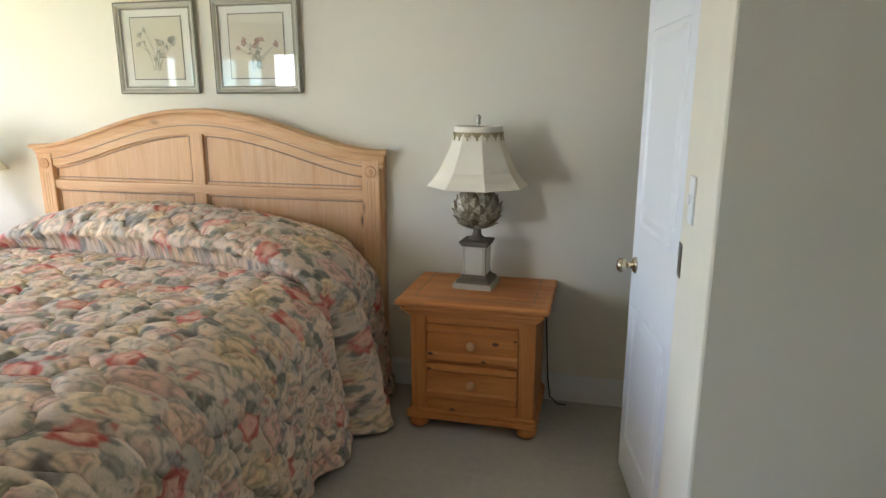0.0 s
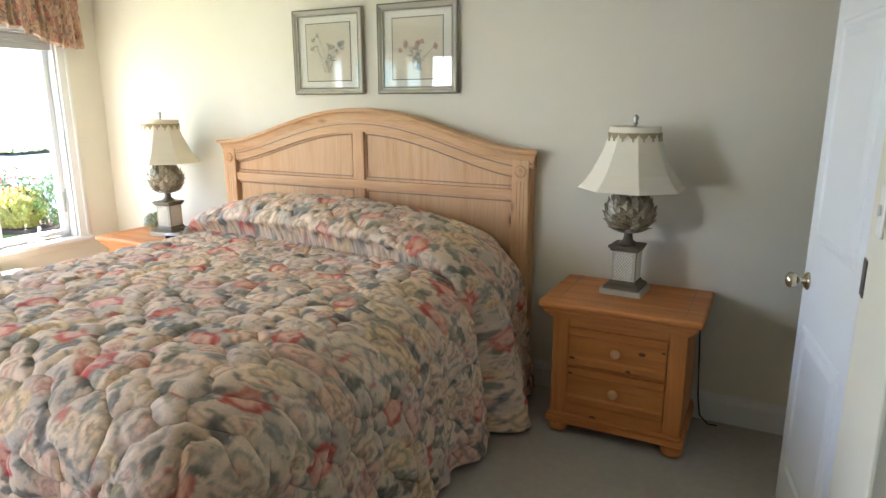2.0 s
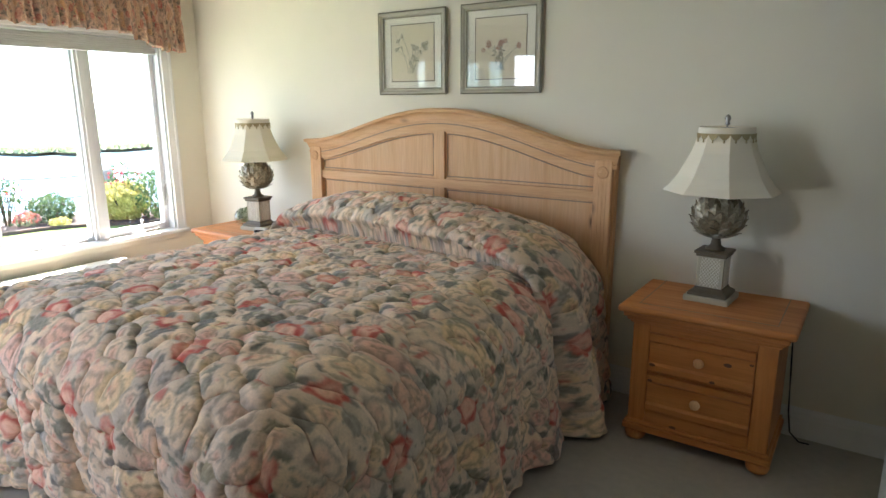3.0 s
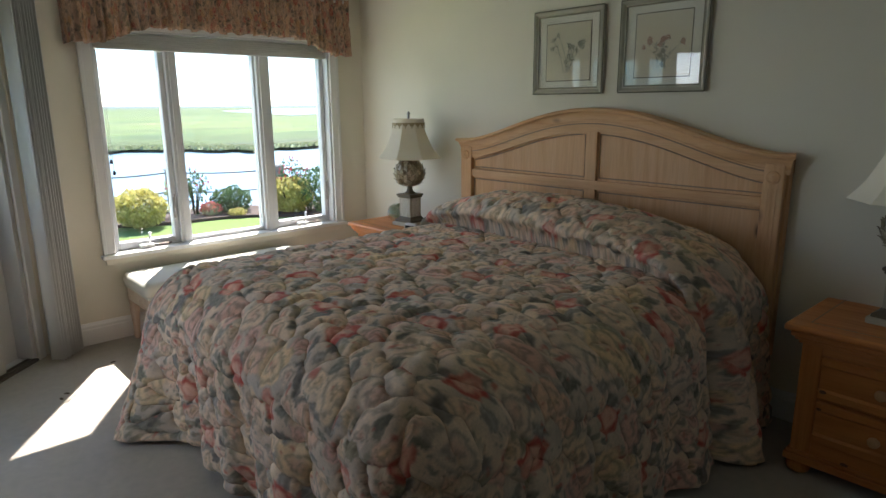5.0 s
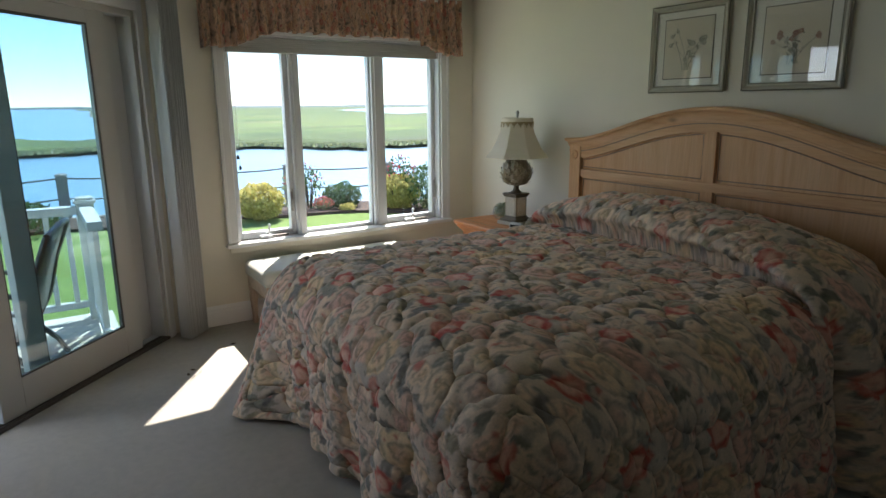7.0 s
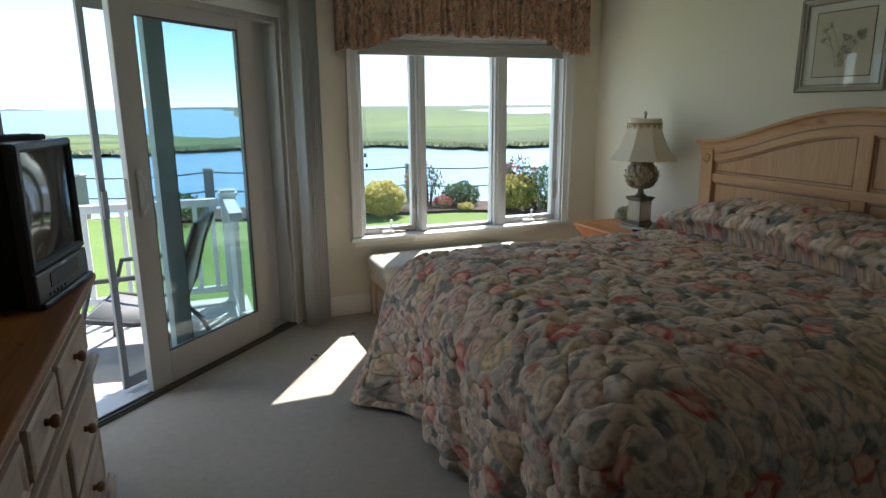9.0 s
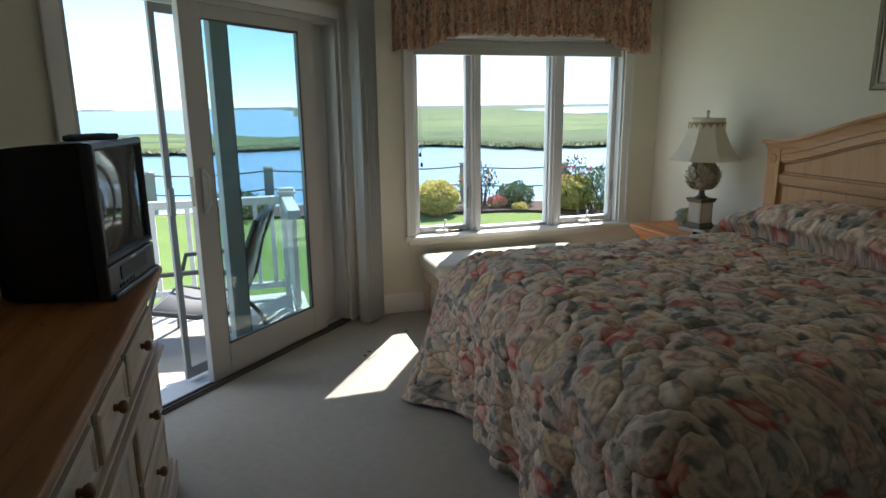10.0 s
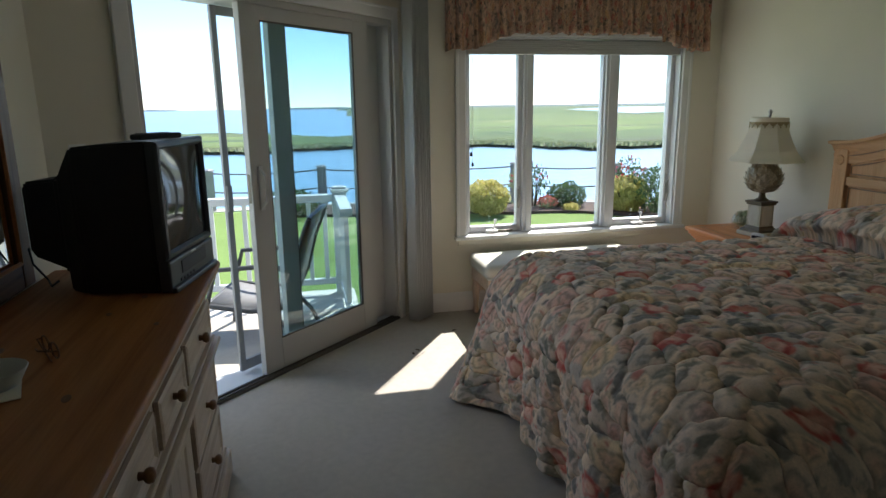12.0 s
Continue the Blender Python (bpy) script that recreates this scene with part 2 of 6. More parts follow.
    for s, off, rot, squeeze in ((8.0, 3.1, 0.7, 1.45), (13.0, 9.4, -0.6, 1.5)):
        d, r, q = cells(s, off, rot, squeeze)
        leaf = mix(n, l, 0.9, pal(r, greens), shade, "MULTIPLY")
        col = mix(n, l, both(below(d, 0.29, 0.39), math_node(n, l, "GREATER_THAN", q, 0.50), ramp_of2(n, l, blot, (0.95, 0.95, 0.95), (0.34, 0.34, 0.34))), col, leaf)
    for s, off, keep in ((5.6, 0.0, 0.30), (9.0, 4.4, 0.56)):
        d, r, q = cells(s, off)
        bloom = pal(r, [(0, (0.76, 0.65, 0.49)), (0.24, (0.68, 0.51, 0.39)), (0.36, (0.68, 0.52, 0.32)), (0.52, (0.66, 0.59, 0.48)), (0.70, (0.64, 0.44, 0.35)), (0.78, (0.76, 0.66, 0.51))])
        bloom = mix(n, l, 0.55, bloom, rings(d, 30.0, (0.56, 0.46, 0.40)), "MULTIPLY")
        bloom = mix(n, l, 0.9, bloom, petals.outputs[0], "MULTIPLY")
        bloom = mix(n, l, both(below(d, 0.02, 0.18), 0.30), bloom, (0.50, 0.29, 0.20))
        col = mix(n, l, both(below(d, 0.34, 0.42), math_node(n, l, "GREATER_THAN", q, keep), 0.95), col, bloom)
    d, r, q = cells(3.5, 5.3)
    rose = mix(n, l, ramp_of2(n, l, tex_noise(n, l, w1, 60, 4, 0.6, 1.2).outputs[0], (0, 0, 0), (1, 1, 1)), (0.44, 0.075, 0.055), (0.68, 0.43, 0.33))
    rose = mix(n, l, both(below(d, 0.02, 0.07), 0.8), rose, (0.66, 0.46, 0.36))
    col = mix(n, l, both(below(d, 0.125, 0.18), math_node(n, l, "GREATER_THAN", q, 0.2), 0.92), col, rose)
    d, r, q = cells(13.0, 7.7)
    col = mix(n, l, both(below(d, 0.18, 0.23), math_node(n, l, "GREATER_THAN", r, 0.88)), col, (0.42, 0.13, 0.115))
    soft = ramp_of(n, l, tex_noise(n, l, mp, 4, 3), (0.84, 0.85, 0.88), (1, 1, 1))
    col = mix(n, l, 0.8, col, soft, "MULTIPLY")
    col = mix(n, l, 1.0, col, cast, "MULTIPLY")
    l.new(col, b.inputs["Base Color"])
    weave = tex_noise(n, l, mp, 480, 2)
    crease = tex_noise(n, l, mp, 38, 4, 0.6, 0.8)
    b.inputs["Sheen Weight"].default_value = 0.08
    bump(n, l, b, math_node(n, l, "ADD", weave.outputs[0], math_node(n, l, "MULTIPLY", crease.outputs[0], 3.0)), 0.5, 0.004)
    return m




def printed_cotton():
    """Quilt cotton, dyed by the print laid over the cloth."""
    m, n, l, b = mat("rose_printed_cotton", 0.9)
    dye, mp = n.new("ShaderNodeAttribute"), mapping(n, l, source="UV")
    dye.attribute_name = "print"
    soil, thread = tex_noise(n, l, mp, 150, 4, 0.65), tex_noise(n, l, mp, 480, 2)
    crease = tex_noise(n, l, mp, 34, 4, 0.6, 0.9)
    col = mix(n, l, 0.4, dye.outputs["Color"], ramp_of(n, l, soil, (0.72, 0.71, 0.69), (1.12, 1.12, 1.1)), "MULTIPLY")
    l.new(col, b.inputs["Base Color"])
    b.inputs["Sheen Weight"].default_value = 0.08
    bump(n, l, b, math_node(n, l, "ADD", thread.outputs[0], math_node(n, l, "MULTIPLY", crease.outputs[0], 3.0)), 0.5, 0.004)
    return m


ROSES = printed_cotton()
FLORALV = floral("floral_valance_print", 1.3, (0.92, 0.72, 0.64))


def leafy(name, a, b2, rough=0.6):
    m, n, l, b = mat(name, rough)
    g = n.new("ShaderNodeNewGeometry")
    r = ramp(n, [(0, a), (1, b2)])
    l.new(g.outputs["Random Per Island"], r.inputs[0])
    thin, both = n.new("ShaderNodeBsdfTranslucent"), n.new("ShaderNodeMixShader")
    l.new(r.outputs[0], b.inputs["Base Color"])
    l.new(r.outputs[0], thin.inputs[0])
    both.inputs[0].default_value = 0.45
    l.new(b.outputs[0], both.inputs[1])
    l.new(thin.outputs[0], both.inputs[2])
    l.new(both.outputs[0], n["Material Output"].inputs[0])
    return m


MARSHG = leafy("pale_cordgrass", (0.17, 0.22, 0.10), (0.36, 0.39, 0.24))


def artichoke():
    """Aged metal leaves, each with a tone of its own."""
    m, n, l, b = mat("aged_metal_leaf", 0.38, 0.35)
    g, mp = n.new("ShaderNodeNewGeometry"), mapping(n, l)
    r = ramp(n, [(0, (0.15, 0.12, 0.07)), (0.5, (0.33, 0.28, 0.19)), (1, (0.52, 0.48, 0.38))])
    l.new(g.outputs["Random Per Island"], r.inputs[0])
    t = tex_noise(n, l, mp, 90, 4)
    l.new(mix(n, l, 0.7, r.outputs[0], ramp_of(n, l, t, (0.5, 0.48, 0.42), (1.1, 1.1, 1.1)), "MULTIPLY"), b.inputs["Base Color"])
    bump(n, l, b, t.outputs[0], 0.3, 0.001)
    return m


ARTI = artichoke()
LEAFG = leafy("dark_green_leaf", (0.035, 0.075, 0.022), (0.10, 0.17, 0.06))
LEAFL = leafy("grey_green_leaf", (0.20, 0.25, 0.13), (0.40, 0.45, 0.28))
LEAFY = leafy("yellow_leaf", (0.38, 0.36, 0.10), (0.74, 0.64, 0.24))
PETALR = leafy("red_petal", (0.55, 0.06, 0.07), (0.78, 0.22, 0.22))
PETALP = leafy("coral_petal", (0.68, 0.18, 0.15), (0.80, 0.36, 0.28))
STEM = paint("woody_stem", (0.10, 0.07, 0.045), 0.9, 0.2, 60, 0.4)


def land():
    """Lawn near the house, salt marsh beyond the creek."""
    m, n, l, b = mat("lawn_and_marsh", 0.95)
    mp = mapping(n, l)
    grass, patch = tex_noise(n, l, mp, 22, 4), tex_noise(n, l, mp, 0.8, 4)
    lawn = mix(n, l, grass.outputs[0], (0.10, 0.18, 0.028), (0.19, 0.29, 0.06))
    lawn = mix(n, l, 0.35, lawn, ramp_of(n, l, patch, (0.7, 0.7, 0.6), (1, 1, 1)), "MULTIPLY")
    ms = mapping(n, l, (0.05, 0.016, 0.1))
    band = tex_noise(n, l, ms, 1.0, 6, 0.6, 0.6)
    marsh = ramp(n, [(0.38, (0.035, 0.075, 0.03)), (0.46, (0.075, 0.14, 0.035)), (0.52, (0.12, 0.185, 0.045)), (0.58, (0.08, 0.125, 0.045)), (0.66, (0.20, 0.21, 0.10))])
    l.new(band.outputs[0], marsh.inputs[0])
    mf = tex_noise(n, l, mapping(n, l, (1, 1, 0.3)), 1.3, 4)
    wide = tex_noise(n, l, mapping(n, l, (0.013, 0.0035, 0.1)), 1.0, 5, 0.6, 0.5)
    streak = ramp(n, [(0.40, (0.45, 0.52, 0.42)), (0.48, (1, 1, 1)), (0.56, (1.25, 1.15, 0.95)), (0.60, (0.6, 0.62, 0.6))])
    l.new(wide.outputs[0], streak.inputs[0])
    both = mix(n, l, 0.85, marsh.outputs[0], streak.outputs[0], "MULTIPLY")
    marshc = mix(n, l, 0.5, both, ramp_of(n, l, mf, (0.55, 0.58, 0.5), (1, 1, 1)), "MULTIPLY")
    geo, sp = n.new("ShaderNodeNewGeometry"), n.new("ShaderNodeSeparateXYZ")
    l.new(geo.outputs["Position"], sp.inputs[0])
    low = ramp(n, [(0.0, (1, 1, 1)), (1.0, (0, 0, 0))])
    l.new(math_node(n, l, "MULTIPLY", math_node(n, l, "ADD", sp.outputs[2], 2.0), 2.4), low.inputs[0])
    marshc = mix(n, l, low.outputs[0], marshc, (0.17, 0.16, 0.12))
    away = math_node(n, l, "LESS_THAN", sp.outputs[0], -30.0)
    # Far woods: bluish distance haze is put into their colour.
    hazy_woods = math_node(n, l, "LESS_THAN", sp.outputs[0], -1250.0)
    marshc = mix(n, l, hazy_woods, marshc, (0.085, 0.125, 0.135))
    l.new(mix(n, l, away, lawn, marshc), b.inputs["Base Color"])
    bump(n, l, b, grass.outputs[0], 0.6, 0.03)
    return m


LAND = land()


def creek():
    m, n, l, b = mat("blue_creek_water", 0.3)
    mp = mapping(n, l, (1.0, 0.35, 1))
    w, w2 = tex_noise(n, l, mp, 1.1, 5, 0.6), tex_noise(n, l, mp, 0.05, 4)
    l.new(mix(n, l, w2.outputs[0], (0.13, 0.27, 0.40), (0.20, 0.37, 0.50)), b.inputs["Base Color"])
    bump(n, l, b, w.outputs[0], 0.5, 0.25)
    return m


WATER = creek()
# ---- builders ----


def empty(name, m=None, label="", category="", group="", kind=""):
    ob = new(name)
    ob.empty_display_size = 0.1
    if m is not None:
        ob.matrix_basis = m
    return tagged(ob, label, category, group, kind)


def part(name, bm, material, parent=None, label="", smooth=False):
    """Links a bmesh as one mesh object under a thing or a part."""
    me = bpy.data.meshes.new(name)
    bmesh.ops.recalc_face_normals(bm, faces=bm.faces)
    for f in bm.faces:
        f.smooth = smooth
    bm.to_mesh(me)
    bm.free()
    for x in material if isinstance(material, (list, tuple)) else [material]:
        me.materials.append(x)
    ob = new(name, me)
    ob.parent = parent
    return tagged(ob, label)


def box(x0, x1, y0, y1, z0, z1, bevel=0.0, seg=2, bm=None):
    """A box, its edges rounded by bevel."""
    tmp = bmesh.new()
    bmesh.ops.create_cube(tmp, size=1)
    for v in tmp.verts:
        v.co = Vector(((x0 + x1) / 2 + v.co.x * (x1 - x0), (y0 + y1) / 2 + v.co.y * (y1 - y0), (z0 + z1) / 2 + v.co.z * (z1 - z0)))
    if bevel:
        bmesh.ops.bevel(tmp, geom=tmp.edges[:], offset=min(bevel, 0.45 * min(abs(x1 - x0), abs(y1 - y0), abs(z1 - z0))), segments=seg, profile=0.5, affect="EDGES")
    if bm is None:
        return tmp
    me = bpy.data.meshes.new("tmp")
    tmp.to_mesh(me)
    tmp.free()
    bm.from_mesh(me)
    bpy.data.meshes.remove(me)
    return bm


def lathe(profile, n=32, at=(0, 0, 0), bm=None, facet=None):
    """A turned solid from (radius, height) pairs; facet(angle) scales the radius."""
    bm = bm or bmesh.new()
    rings = []
    for r, z in profile:
        ring = []
        for i in range(n):
            a = 2 * math.pi * i / n
            k = r * (facet(a, z) if facet else 1)
            ring.append(bm.verts.new((at[0] + k * math.cos(a), at[1] + k * math.sin(a), at[2] + z)))
        rings.append(ring)
    for p, q in zip(rings, rings[1:]):
        for i in range(n):
            bm.faces.new((p[i], p[(i + 1) % n], q[(i + 1) % n], q[i]))
    if profile[0][0] > 1e-4:
        bm.faces.new(rings[0][::-1])
    if profile[-1][0] > 1e-4:
        bm.faces.new(rings[-1])
    return bm


def rod(a, b, r, n=10, bm=None):
    """A round bar from a to b."""
    bm = bm or bmesh.new()
    a, b = Vector(a), Vector(b)
    q = (b - a).to_track_quat("Z", "Y")
    rings = []
    for p in (a, b):
        rings.append([bm.verts.new(p + q @ Vector((r * math.cos(2 * math.pi * i / n), r * math.sin(2 * math.pi * i / n), 0))) for i in range(n)])
    for i in range(n):
        bm.faces.new((rings[0][i], rings[0][(i + 1) % n], rings[1][(i + 1) % n], rings[1][i]))
    bm.faces.new(rings[0][::-1])
    bm.faces.new(rings[1])
    return bm


def tube(points, r, n=8, bm=None):
    """A round bar along a line of points."""
    bm = bm or bmesh.new()
    pts = [Vector(p) for p in points]
    rings = []
    for i, p in enumerate(pts):
        d = pts[min(i + 1, len(pts) - 1)] - pts[max(i - 1, 0)]
        q = d.to_track_quat("Z", "Y")
        rings.append([bm.verts.new(p + q @ Vector((r * math.cos(2 * math.pi * k / n), r * math.sin(2 * math.pi * k / n), 0))) for k in range(n)])
    for a, b in zip(rings, rings[1:]):
        for k in range(n):
            bm.faces.new((a[k], a[(k + 1) % n], b[(k + 1) % n], b[k]))
    bm.faces.new(rings[0][::-1])
    bm.faces.new(rings[-1])
    return bm


def prism(outline, y0, y1, bm=None):
    """A slab whose (x, z) outline runs from y0 to y1."""
    bm = bm or bmesh.new()
    a = [bm.verts.new((x, y0, z)) for x, z in outline]
    b = [bm.verts.new((x, y1, z)) for x, z in outline]
    bm.faces.new(a)
    bm.faces.new(b[::-1])
    for i in range(len(a)):
        j = (i + 1) % len(a)
        bm.faces.new((a[i], b[i], b[j], a[j]))
    return bm


def turned(ob, m):
    ob.matrix_basis = m
    return ob


# ---- the room ----
YN, XW, YS, XE, ZC = 2.97, -4.24, -1.0, 2.75, 2.236
WY0, WY1, WZ0, WZ1 = 1.04, 2.66, 0.55, 1.90      # window opening in the west wall
DA0, DA1, DZ = 0.25, 2.03, 1.985                  # door opening along the angled wall
DOOR = pose(-2.80, -0.96, 0, 0, 0, 135)           # along the angled wall: x to the north-west, y outwards

tagged(part("floor", box(-4.5, 3.0, -1.3, 3.3, -0.12, 0.0), CARPET), "beige cut-pile carpet with faint tread marks", "carpet", kind="structure")
tagged(part("ceiling", box(-4.45, 3.0, -1.3, 3.2, ZC, ZC + 0.1), CEIL), "flat off-white painted ceiling", "ceiling", kind="structure")
tagged(part("wall_north", box(XW - 0.16, XE + 0.12, YN, YN + 0.14, -0.1, ZC), WALL), "cream painted wall behind the bed", "wall", kind="structure")
bm = bmesh.new()
box(XW - 0.16, XW, 0.50, WY0, -0.1, ZC, bm=bm)
box(XW - 0.16, XW, WY1, YN - 0.002, -0.1, ZC, bm=bm)
box(XW - 0.16, XW, WY0, WY1, -0.1, WZ0 - 0.03, bm=bm)
box(XW - 0.16, XW, WY0, WY1, WZ1, ZC, bm=bm)
tagged(part("wall_west", bm, WALL), "cream painted wall round a triple window", "wall", kind="structure")
bm = bmesh.new()
box(-0.25, DA0, -0.085, 0.06, -0.1, ZC, bm=bm)
box(DA1, 2.34, -0.085, 0.06, -0.1, ZC, bm=bm)
box(DA0, DA1, -0.085, 0.06, DZ, ZC, bm=bm)
turned(tagged(part("wall_angled", bm, WALL), "cream painted wall round a sliding patio door", "wall", kind="structure"), DOOR)
tagged(part("wall_south", box(-2.85, XE + 0.12, YS - 0.14, YS, -0.1, ZC), WALL), "cream painted wall behind the dresser", "wall", kind="structure")
tagged(part("wall_east", box(XE, XE + 0.14, YS, YN, -0.1, ZC), WALL), "plain cream painted wall", "wall", kind="structure")
tagged(part("partition_wall", box(0.235, XE - 0.002, 1.35, 1.828, 0.0, ZC - 0.001, 0.008), WALL), "cream painted partition wall end in shadow", "wall", kind="structure")


def baseboard(name, m, length):
    """A moulded white baseboard along its own x."""
    bm = bmesh.new()
    prof = [(0, 0), (0.014, 0), (0.014, 0.095), (0.011, 0.105), (0.011, 0.118), (0.006, 0.130), (0.004, 0.138), (0, 0.138)]
    ends = [[bm.verts.new((x, -d, z)) for d, z in prof] for x in (0, length)]
    for i in range(len(prof)):
        j = (i + 1) % len(prof)
        bm.faces.new((ends[0][i], ends[0][j], ends[1][j], ends[1][i]))
    bm.faces.new(ends[0])
    bm.faces.new(ends[1][::-1])
    return turned(tagged(part(name, bm, TRIM), "white painted moulded wooden baseboard", "baseboard", kind="structure"), m)


baseboard("baseboard", pose(XW + 0.02, YN - 0.001, 0.0), XE - XW - 0.04)
baseboard("baseboard", pose(XW + 0.001, 0.66, 0.0, 0, 0, 90), YN - 0.70)
baseboard("baseboard", pose(XE - 0.02, YS + 0.001, 0.0, 0, 0, 180), 5.4)

# ---- the triple window ----


def window():
    w = empty("window_1", None, "white casement window of three lights over marsh and creek", "window", kind="structure")
    x0, x1 = XW - 0.145, XW + 0.002
    for y0, y1 in ((WY0 - 0.072, WY0), (WY1, WY1 + 0.072)):
        bm = box(XW, XW + 0.020, y0, y1, WZ0 - 0.02, WZ1 + 0.08, 0.005)
        box(XW + 0.018, XW + 0.026, y0 + (0.0 if y0 < 1.5 else 0.05), y0 + (0.022 if y0 < 1.5 else 0.072), WZ0 - 0.02, WZ1 + 0.08, 0.004, bm=bm)
        part("side_casing", bm, TRIM, w)
    part("head_casing", box(XW, XW + 0.020, WY0, WY1, WZ1, WZ1 + 0.08, 0.005), TRIM, w)
    for y0, y1 in ((WY0, WY0 + 0.014), (WY1 - 0.014, WY1)):
        part("side_jamb", box(x0, x1, y0, y1, WZ0, WZ1, 0.002), VINYL, w)
    part("head_jamb", box(x0, x1, WY0 + 0.014, WY1 - 0.014, WZ1 - 0.014, WZ1, 0.002), VINYL, w)
    part("sill", box(XW - 0.14, XW + 0.045, WY0 - 0.085, WY1 + 0.085, WZ0 - 0.028, WZ0, 0.008), TRIM, w, "white painted window stool")
    part("apron", box(XW, XW + 0.012, WY0 - 0.06, WY1 + 0.06, WZ0 - 0.070, WZ0 - 0.029, 0.004), WALL, w)
    # mullions between the three lights
    m1, m2 = (1.470, 1.540), (2.088, 2.170)
    for a, b in (m1, m2):
        bm = box(x0 + 0.01, XW - 0.03, a, b, WZ0, WZ1 - 0.014, 0.004)
        box(XW - 0.032, XW - 0.02, a + 0.02, b - 0.02, WZ0, WZ1 - 0.014, 0.003, bm=bm)
        part("mullion", bm, VINYL, w)
    for a, b, opens in ((WY0 + 0.014, m1[0], True), (m1[1], m2[0], False), (m2[1], WY1 - 0.014, True)):
        fw = 0.034 if opens else 0.012
        lo, hi = WZ0 + 0.002, WZ1 - 0.016
        xs, xe = XW - 0.12, XW - 0.062
        bm = box(xs, xe, a + 0.001, a + fw, lo, hi, 0.004)
        box(xs, xe, b - fw, b - 0.001, lo, hi, 0.004, bm=bm)
        box(xs, xe, a + fw, b - fw, lo, lo + fw + 0.012, 0.004, bm=bm)
        box(xs, xe, a + fw, b - fw, hi - fw, hi, 0.004, bm=bm)
        sash = part("sash", bm, VINYL, w)
        g = part("pane", box(XW - 0.096, XW - 0.090, a + fw - 0.004, b - fw + 0.004, lo + fw + 0.006, hi - fw + 0.004), PANE, sash)
        g.visible_shadow = False
        if a < 1.2:
            for yy, zz in ((a + 0.035, 1.105), (a + 0.045, 1.035)):
                cord2 = part("pull_cord", tube([(XW - 0.03, yy, 1.79), (XW - 0.03, yy, zz + 0.02)], 0.0012, 5), BLIND, w)
                part("tassel", lathe([(0.003, 0.028), (0.007, 0.022), (0.009, 0.006), (0.008, 0.0)], 10, (XW - 0.03, yy, zz)), BLACKP, cord2, "dark cord tassel")
        if opens:
            c = (a + b) / 2 - 0.02
            bm = box(XW - 0.06, XW - 0.018, c - 0.045, c + 0.045, WZ0 + 0.001, WZ0 + 0.026, 0.008)
            tube([(XW - 0.03, c + 0.01, WZ0 + 0.02), (XW - 0.02, c + 0.014, WZ0 + 0.05), (XW - 0.016, c + 0.02, WZ0 + 0.09)], 0.007, 8, bm)
            lathe([(0.004, 0), (0.011, 0.006), (0.011, 0.014), (0.004, 0.02)], 10, (XW - 0.016, c + 0.02, WZ0 + 0.086), bm)
            part("crank_handle", bm, TRIM, w, "white folding casement crank")
            bm = box(XW - 0.05, XW - 0.036, c + 0.05, c + 0.16, WZ0 + 0.008, WZ0 + 0.018, 0.003)
            part("crank_arm", bm, STEEL, w)
            s = b - 0.02 if a < 1.5 else b - 0.012
            bm = box(XW - 0.061, XW - 0.052, s - 0.012, s + 0.006, 0.72, 0.86, 0.004)
            tube([(XW - 0.05, s, 0.74), (XW - 0.04, s, 0.80), (XW - 0.046, s, 0.88)], 0.005, 6, bm)
            part("sash_lock", bm, NICKEL, w)
    # raised cellular blind under the head
    bm = box(XW - 0.05, XW - 0.006, WY0 + 0.02, WY1 - 0.02, 1.785, 1.80, 0.004)
    for k in range(6):
        box(XW - 0.048 + 0.004 * (k % 2), XW - 0.008 - 0.004 * (k % 2), WY0 + 0.022, WY1 - 0.022, 1.80 + k * 0.013, 1.812 + k * 0.013, 0.003, bm=bm)
    part("raised_shade", bm, BLIND, w, "pale grey shade drawn up under the head")
    return w


window()


